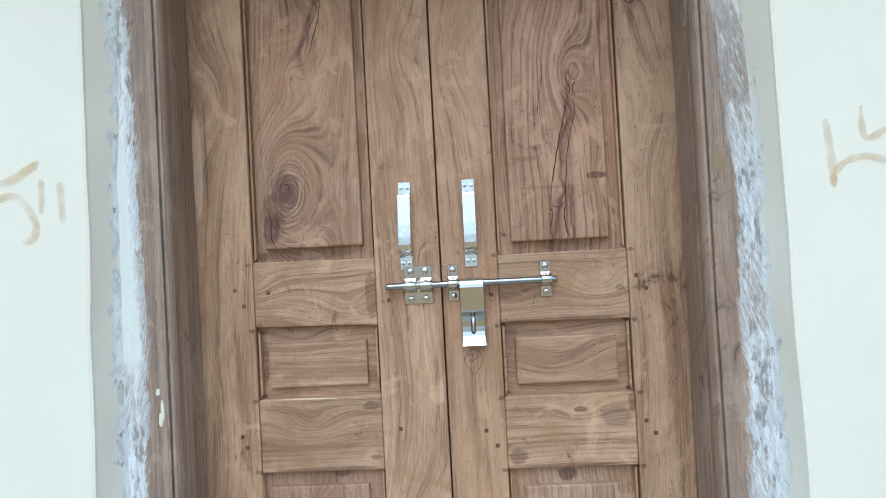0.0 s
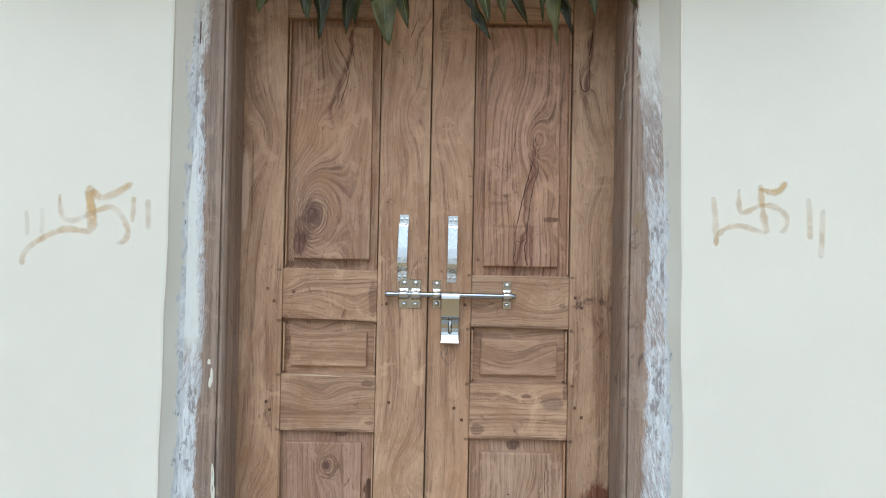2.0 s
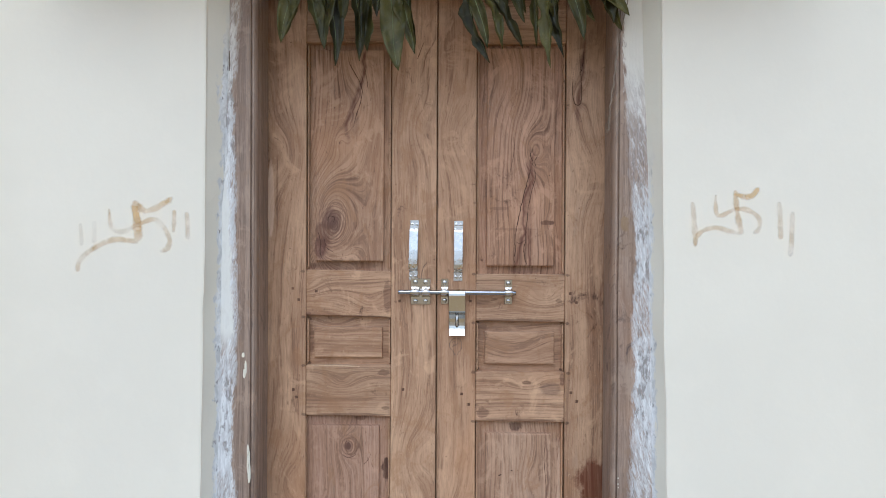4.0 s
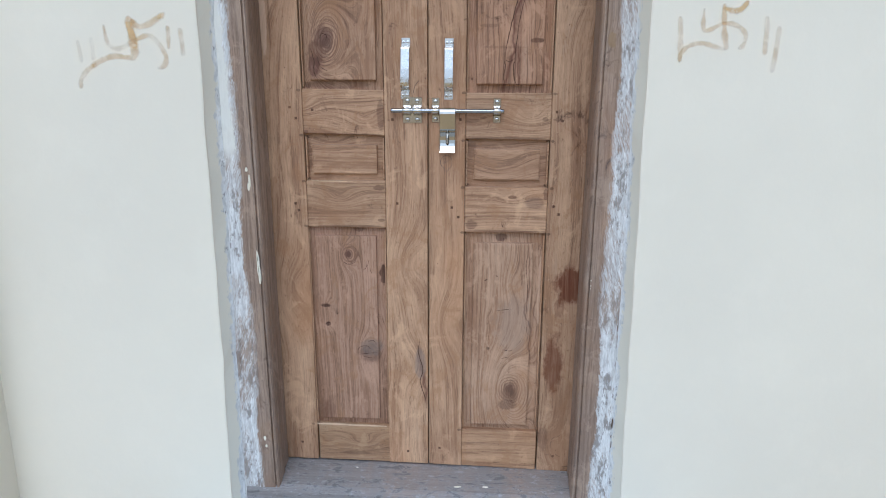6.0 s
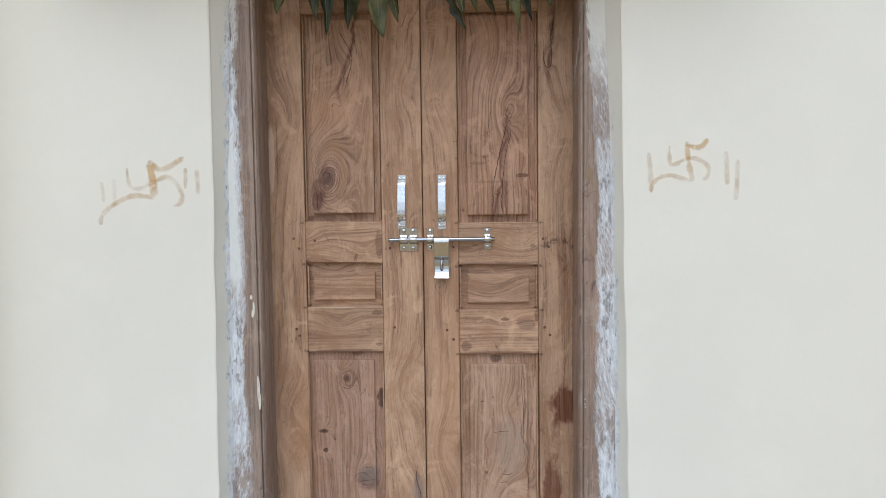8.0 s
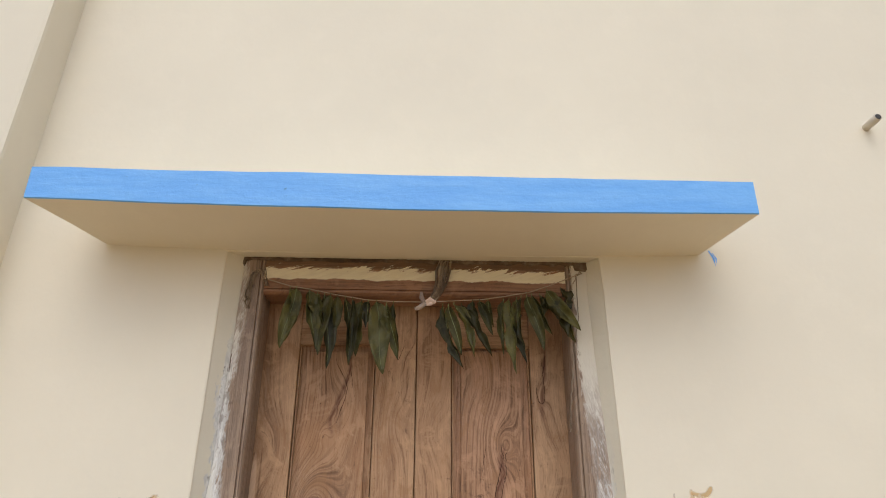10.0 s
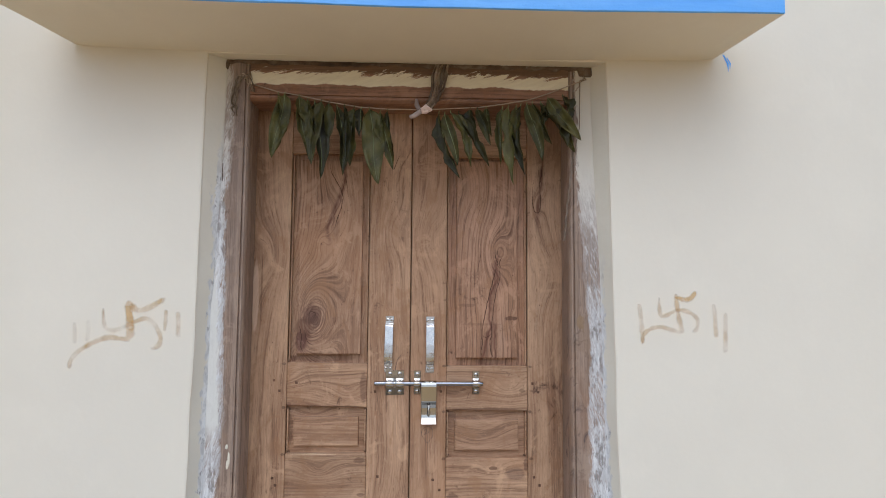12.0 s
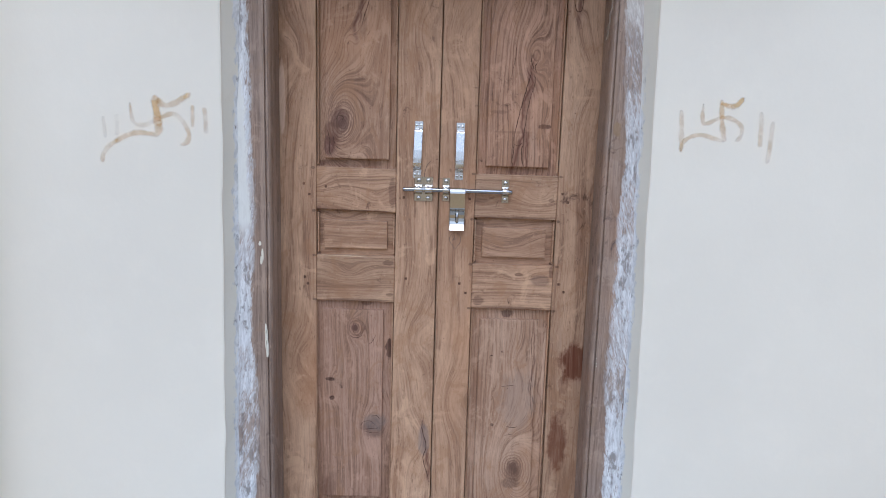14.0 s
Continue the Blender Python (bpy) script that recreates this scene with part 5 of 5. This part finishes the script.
stroke("brush_stroke", [(-0.714, 1.310), (-0.739, 1.315), (-0.779, 1.316), (-0.833, 1.290), (-0.861, 1.261), (-0.864, 1.238)], 0.011, mark, 0.5)
for a, b in (((-0.627, 1.390), (-0.629, 1.334)), ((-0.597, 1.385), (-0.594, 1.318)), ((-0.823, 1.362), (-0.823, 1.307)), ((-0.858, 1.356), (-0.854, 1.301))):
    stroke("bar_stroke", [a, ((a[0] + b[0]) / 2 + 0.001, (a[1] + b[1]) / 2), b], 0.009, mark, 0.42 if a[0] > -0.7 else 0.18)
mark = thing("wall_mark", "faded ochre brush-painted auspicious mark beside paired bars", "painted mark", "pair of wall marks")
stroke("brush_stroke", [(0.718, 1.441), (0.721, 1.399), (0.727, 1.363), (0.735, 1.336)], 0.011, mark, 0.6)
stroke("brush_stroke", [(0.720, 1.431), (0.740, 1.425), (0.758, 1.428), (0.774, 1.448)], 0.012, mark, 0.6)
stroke("brush_stroke", [(0.672, 1.430), (0.673, 1.389), (0.685, 1.380), (0.720, 1.396), (0.751, 1.392), (0.774, 1.374), (0.773, 1.350), (0.761, 1.338)], 0.009, mark, 0.5)
stroke("brush_stroke", [(0.733, 1.336), (0.703, 1.345), (0.675, 1.352), (0.645, 1.346), (0.627, 1.328), (0.624, 1.308)], 0.009, mark, 0.5)
for a, b in (((0.617, 1.413), (0.625, 1.305)), ((0.820, 1.414), (0.825, 1.324)), ((0.852, 1.392), (0.848, 1.283))):
    stroke("bar_stroke", [a, ((a[0] + b[0]) / 2 + 0.001, (a[1] + b[1]) / 2), b], 0.010, mark, 0.4)




# ---- leaf garland under the head ----
def leaf_green(name, a, b, c, dry=0.0):
    n = Nodes(name)
    x, y, z = n.xyz()
    v = n.vec(x, y, z)
    r = n.rnd()
    f, g = n.noise(v, 24.0, 4.0, 0.6), n.noise(v, 110.0, 3.0, 0.6)
    col = n.mix(n.ramp(f, 0.3, 0.7), a, b)
    col = n.mix(n.ramp(g, 0.58, 0.72, 0.0, 0.6), col, c)
    if dry:  # brown dried blotches and specks
        blot = n.noise(v, 60.0, 5.0, 0.7)
        col = n.mix(n.ramp(blot, 0.62, 0.68, 0.0, dry), col, (0.075, 0.038, 0.018))
    t = n.math("MULTIPLY_ADD", r, 1.1, 0.45)
    col = n.mix(1.0, col, n.vec(t, t, t), "MULTIPLY")
    n.bump(g, 0.35, 0.003)
    return n.done(col, 0.5, 0.0, 0.35)


GREEN = leaf_green("dry_mango_leaf", (0.090, 0.080, 0.017), (0.040, 0.038, 0.009), (0.14, 0.11, 0.04), 0.8)
RIB = leaf_green("leaf_rib", (0.20, 0.22, 0.09), (0.16, 0.18, 0.07), (0.18, 0.15, 0.07))
TWINE = leaf_green("twine", (0.33, 0.25, 0.17), (0.26, 0.19, 0.12), (0.2, 0.14, 0.09))
CLOTH = leaf_green("old_cloth", (0.36, 0.28, 0.19), (0.17, 0.115, 0.07), (0.10, 0.065, 0.04))
PINK = leaf_green("tied_cloth", (0.66, 0.54, 0.48), (0.55, 0.43, 0.37), (0.45, 0.34, 0.3))


def mango_leaf(base, tip, width, fold, curl, twist, parent, seed):
    """A drooping folded leaf from base to tip: two halves meeting at the rib, wavy edges, pointed tip."""
    base, tip = Vector(base), Vector(tip)
    d = tip - base
    L = d.length
    d.normalize()
    out = Vector((0, -1, 0))
    side = d.cross(out).normalized()
    out = side.cross(d).normalized()
    rot = Matrix.Rotation(twist, 3, d)
    side, out = rot @ side, rot @ out
    n = 14
    rows, ribs = [], []
    for i in range(n + 1):
        f = i / n
        w = width * 0.5 * max(0.02, math.sin(math.pi * min(1, f ** 0.85)) ** 0.7 * (1 - 0.3 * f)) * 1.25
        sway = math.sin(f * 2.6 + seed) * 0.07 * L * f * (1 - f) * 2
        c = base + d * (L * f) + out * (curl * math.sin(math.pi * f * 0.9)) + side * sway
        row = []
        for k in (-1.0, -0.55, 0.0, 0.55, 1.0):
            ang = fold * abs(k) ** 0.7
            wav = 0.34 * w * math.sin(f * 13 + seed * 3 + k * 2) + 0.2 * w * math.sin(f * 29 + seed * 2 - k)
            row.append(bm_vert(c + side * (w * k * math.cos(ang)) + out * (w * abs(k) * math.sin(ang) + wav * abs(k))))
        rows.append(row)
        ribs.append(c + out * -0.0007)
    bm = bmesh.new()
    vs = [[bm.verts.new(p) for p in r] for r in rows]
    for a, b in zip(vs, vs[1:]):
        for k in range(4):
            bm.faces.new((a[k], a[k + 1], b[k + 1], b[k]))
    me = part("leaf", bm, GREEN, parent, "", True)
    solid = me.modifiers.new("thickness", "SOLIDIFY")
    solid.thickness = 0.0006
    bm = bmesh.new()
    tube(bm, [base + Vector((0.001, 0.0, 0.007))] + [p + out * 0.001 for p in ribs[:-1]], 0.0012, 5, [1.0] * 2 + [1.0 - 0.75 * i / n for i in range(n - 1)])
    part("rib", bm, RIB, me, "pale midrib and stalk")
    return me


def bm_vert(p):
    return (p.x, p.y, p.z)


GY = -0.130
garland = thing("leaf_garland", "drooping dried green mango leaf garland strung under the door head", "garland")
STRING = [(-0.429, 2.005), (-0.363, 1.986), (-0.304, 1.977), (-0.227, 1.961), (-0.143, 1.948), (-0.072, 1.944), (0.011, 1.944), (0.069, 1.946), (0.126, 1.950), (0.191, 1.954), (0.255, 1.964), (0.333, 1.979), (0.392, 2.000), (0.476, 2.035)]
bm = bmesh.new()
tube(bm, [(x, GY, z) for x, z in STRING], 0.0016, 6)
part("string", bm, TWINE, garland, "thin brown twine", True)
# each leaf: base x, base z, tip x, tip z, width; later ones hang in front
LEFT_LEAVES = ((-0.364, 1.981, -0.367, 1.820, 0.026), (-0.345, 1.981, -0.374, 1.798, 0.047), (-0.306, 1.974, -0.273, 1.795, 0.030), (-0.264, 1.961, -0.243, 1.745, 0.030), (-0.283, 1.965, -0.257, 1.859, 0.029), (-0.245, 1.961, -0.265, 1.779, 0.041), (-0.225, 1.958, -0.228, 1.847, 0.024), (-0.203, 1.952, -0.183, 1.752, 0.030), (-0.182, 1.949, -0.171, 1.777, 0.024), (-0.156, 1.945, -0.163, 1.780, 0.047), (-0.136, 1.944, -0.138, 1.860, 0.022), (-0.113, 1.942, -0.085, 1.728, 0.056), (-0.064, 1.940, -0.044, 1.797, 0.021), (-0.084, 1.936, -0.045, 1.771, 0.030))
RIGHT_LEAVES = ((0.078, 1.937, 0.139, 1.751, 0.029), (0.094, 1.934, 0.131, 1.785, 0.025), (0.110, 1.938, 0.165, 1.779, 0.028), (0.132, 1.938, 0.217, 1.783, 0.028), (0.164, 1.948, 0.182, 1.849, 0.026), (0.184, 1.948, 0.220, 1.840, 0.024), (0.209, 1.952, 0.225, 1.869, 0.022), (0.254, 1.952, 0.249, 1.786, 0.024), (0.270, 1.956, 0.283, 1.733, 0.030), (0.293, 1.959, 0.304, 1.837, 0.026), (0.306, 1.963, 0.317, 1.761, 0.030), (0.322, 1.966, 0.362, 1.799, 0.030), (0.338, 1.970, 0.393, 1.851, 0.030), (0.361, 1.970, 0.360, 1.896, 0.022), (0.364, 1.963, 0.430, 1.838, 0.034), (0.413, 1.930, 0.458, 1.829, 0.034), (0.423, 1.991, 0.441, 1.917, 0.026), (0.381, 1.984, 0.469, 1.858, 0.043))
rng = random.Random(5)
for cluster in (LEFT_LEAVES, RIGHT_LEAVES):
    for i, (bx, bz, tx, tz, w) in enumerate(cluster):
        depth = 0.010 * (i % 3)
        broad = w > 0.04
        mango_leaf((bx, GY - 0.001 - depth * 0.3, bz - 0.002), (tx, GY - 0.006 - depth, tz), w * (1.08 if broad else 1.6), rng.uniform(0.3, 0.6) if broad else rng.uniform(0.7, 1.2), rng.uniform(0.004, 0.014), rng.uniform(-0.3, 0.3) if broad else rng.choice((-1, 1)) * rng.uniform(0.2, 0.9), garland, i * 1.7 + bx * 9)
bm = bmesh.new()
rope = [(0.474, GY, 2.032), (0.471, GY - 0.004, 1.97), (0.470, GY - 0.004, 1.90), (0.450, GY - 0.002, 1.81), (0.441, GY - 0.001, 1.73), (0.431, GY, 1.65), (0.426, GY, 1.587)]
tube(bm, rope, 0.0013, 6)
for i in range(46):
    f = 3 + 3 * i / 45
    k = min(int(f), 5)
    p = Vector(rope[k]).lerp(Vector(rope[k + 1]), f - k)
    a = i * 0.9
    box(bm, p.x - 0.0016 + 0.0018 * math.cos(a), p.x + 0.0016 + 0.0018 * math.cos(a), p.y - 0.002, p.y + 0.001, p.z - 0.003, p.z + 0.003)
part("string_end", bm, TWINE, garland, "loose twisted end of the twine")


def rag():
    """A twisted hank of old cloth tied up on the head."""
    top = thing("cloth_knot", "frayed old cloth hank tied to the door head, pale knot", "cloth")
    for i in range(15):
        bm = bmesh.new()
        o = (i % 5 - 2) * 0.0075
        s = noise.noise((i * 3.3, 0, 0)) * 0.010
        pts = [(0.085 + o + s, FRAME_Y - 0.004, 2.076 - (i % 3) * 0.006), (0.078 + o * 1.3, FRAME_Y - 0.010 - (i % 4) * 0.003, 2.040), (0.074 + o, FRAME_Y - 0.014 - (i % 3) * 0.004, 2.001), (0.064 + o * 0.7, FRAME_Y - 0.016 - (i % 4) * 0.003, 1.969), (0.045 + o * 0.6, FRAME_Y - 0.012 - (i % 2) * 0.005, 1.945)]
        tube(bm, pts, 0.0042, 6, (0.5, 1.1, 0.8, 1.0, 0.9))
        for v in bm.verts:
            v.co += Vector((noise.noise(v.co * 90), noise.noise(v.co * 90 + Vector((7, 0, 0))) * 0.5, 0)) * 0.003
        part("strand", bm, CLOTH, top)
    for i, pts in enumerate((((0.058, 1.945), (0.040, 1.938), (0.022, 1.935)), ((0.026, 1.938), (0.016, 1.955), (0.016, 1.972)), ((0.026, 1.936), (0.008, 1.924), (-0.002, 1.920)), ((0.030, 1.939), (0.042, 1.949), (0.055, 1.939)))):
        bm = bmesh.new()
        tube(bm, [(x, GY - 0.006 - 0.002 * i, z) for x, z in pts], 0.0075, 8, (0.8, 1.0, 0.55))
        for v in bm.verts:
            v.co += Vector((noise.noise(v.co * 120), noise.noise(v.co * 120 + Vector((3, 0, 0))), noise.noise(v.co * 120 + Vector((0, 5, 0))))) * 0.003
        part("knot", bm, PINK, top, "pale pinkish tied knot", True)
    return top


rag()

# loose twine draped from the nails at both ends of the head
def drape(points, radius, rng, wander=0.004):
    bm = bmesh.new()
    path = []
    for (xa, za), (xb, zb) in zip(points, points[1:]):
        for k in range(5):
            f = k / 5
            path.append((xa + (xb - xa) * f + rng.uniform(-1, 1) * wander, FRAME_Y - 0.003 - rng.uniform(0, 0.006), za + (zb - za) * f + rng.uniform(-1, 1) * wander))
    path.append((points[-1][0], FRAME_Y - 0.003, points[-1][1]))
    tube(bm, path, radius, 5)
    return part("draped_twine", bm, CLOTH, garland, "loose brown twine draped from a nail", True)


rng = random.Random(11)
for k in range(8):
    o = rng.uniform(-0.010, 0.010)
    drape([(-0.470 + o, 2.030), (-0.452 + o, 2.034 + o * 0.5), (-0.438 + o * 0.6, 2.012 - 0.02 * rng.random()), (-0.432 + 0.3 * o, 1.988)], rng.uniform(0.0008, 0.0016), rng)
for k in range(7):
    o = rng.uniform(-0.008, 0.008)
    drape([(-0.464 + o, 2.034), (-0.478 + o, 2.012), (-0.484 + o, 1.97 - 0.03 * rng.random()), (-0.482 + 1.3 * o, 1.915 + 0.03 * rng.random())], rng.uniform(0.0008, 0.0016), rng)
drape([(0.474, 2.032), (0.492, 2.040), (0.488, 2.048), (0.476, 2.036)], 0.0014, rng, 0.002)
drape([(0.474, 2.032), (0.466, 2.012), (0.455, 1.999)], 0.0012, rng, 0.002)
for cx, cz in ((-0.467, 2.030), (0.474, 2.034)):
    bm = bmesh.new()
    tube(bm, [(cx, FRAME_Y + 0.01, cz), (cx, FRAME_Y - 0.014, cz + 0.002)], 0.0018, 8)
    part("nail", bm, CLOTH, garland, "dull rusty iron nail")

# ---- litter on the landing ----
BITS = leaf_green("dry_litter", (0.20, 0.075, 0.035), (0.12, 0.05, 0.03), (0.3, 0.18, 0.1))


def litter(x, y, size, col, seed):
    t = thing("dry_leaf", "small curled reddish dry leaf scrap on the landing", "leaf litter", "litter by the sill")
    rng = random.Random(seed)
    for k in range(rng.randint(2, 4)):
        bm = bmesh.new()
        a = rng.uniform(0, math.pi)
        dx, dy = math.cos(a) * size, math.sin(a) * size * 0.6
        cx, cy = x + rng.uniform(-1, 1) * size * 0.5, y + rng.uniform(-1, 1) * size * 0.4
        z = floor_z(cx) + 0.001
        w = size * 0.22
        vs = [bm.verts.new((cx + dx * f - dy * g * w / size, cy + dy * f + dx * g * w / size, z + 0.006 * f * f + 0.004 * (1 - abs(g)))) for f in (-1, -0.4, 0.3, 1) for g in (-1 + abs(f) * 0.6, 0, 1 - abs(f) * 0.6)]
        for i in range(3):
            for j in range(2):
                bm.faces.new((vs[i * 3 + j], vs[i * 3 + j + 1], vs[i * 3 + j + 4], vs[i * 3 + j + 3]))
        part("scrap", bm, col, t)
    return t


for i, (x, y, s) in enumerate(((0.20, -0.165, 0.016), (0.31, -0.185, 0.020), (0.325, -0.165, 0.014), (0.41, -0.16, 0.014), (0.05, -0.15, 0.008), (0.27, -0.155, 0.008))):
    litter(x, y, s, BITS, i)
flakes = thing("paint_flakes", "pale flakes and drips of dried paint on the concrete", "paint flakes")
for i in range(26):
    x, y = random.uniform(-0.6, 0.6), -0.15 - abs(random.gauss(0, 0.10))
    ob = fleck(flakes, x, y, floor_z(x) + 0.002, random.uniform(0.0015, 0.005), random.uniform(0.0015, 0.004), random.uniform(-0.8, 0.8), True)
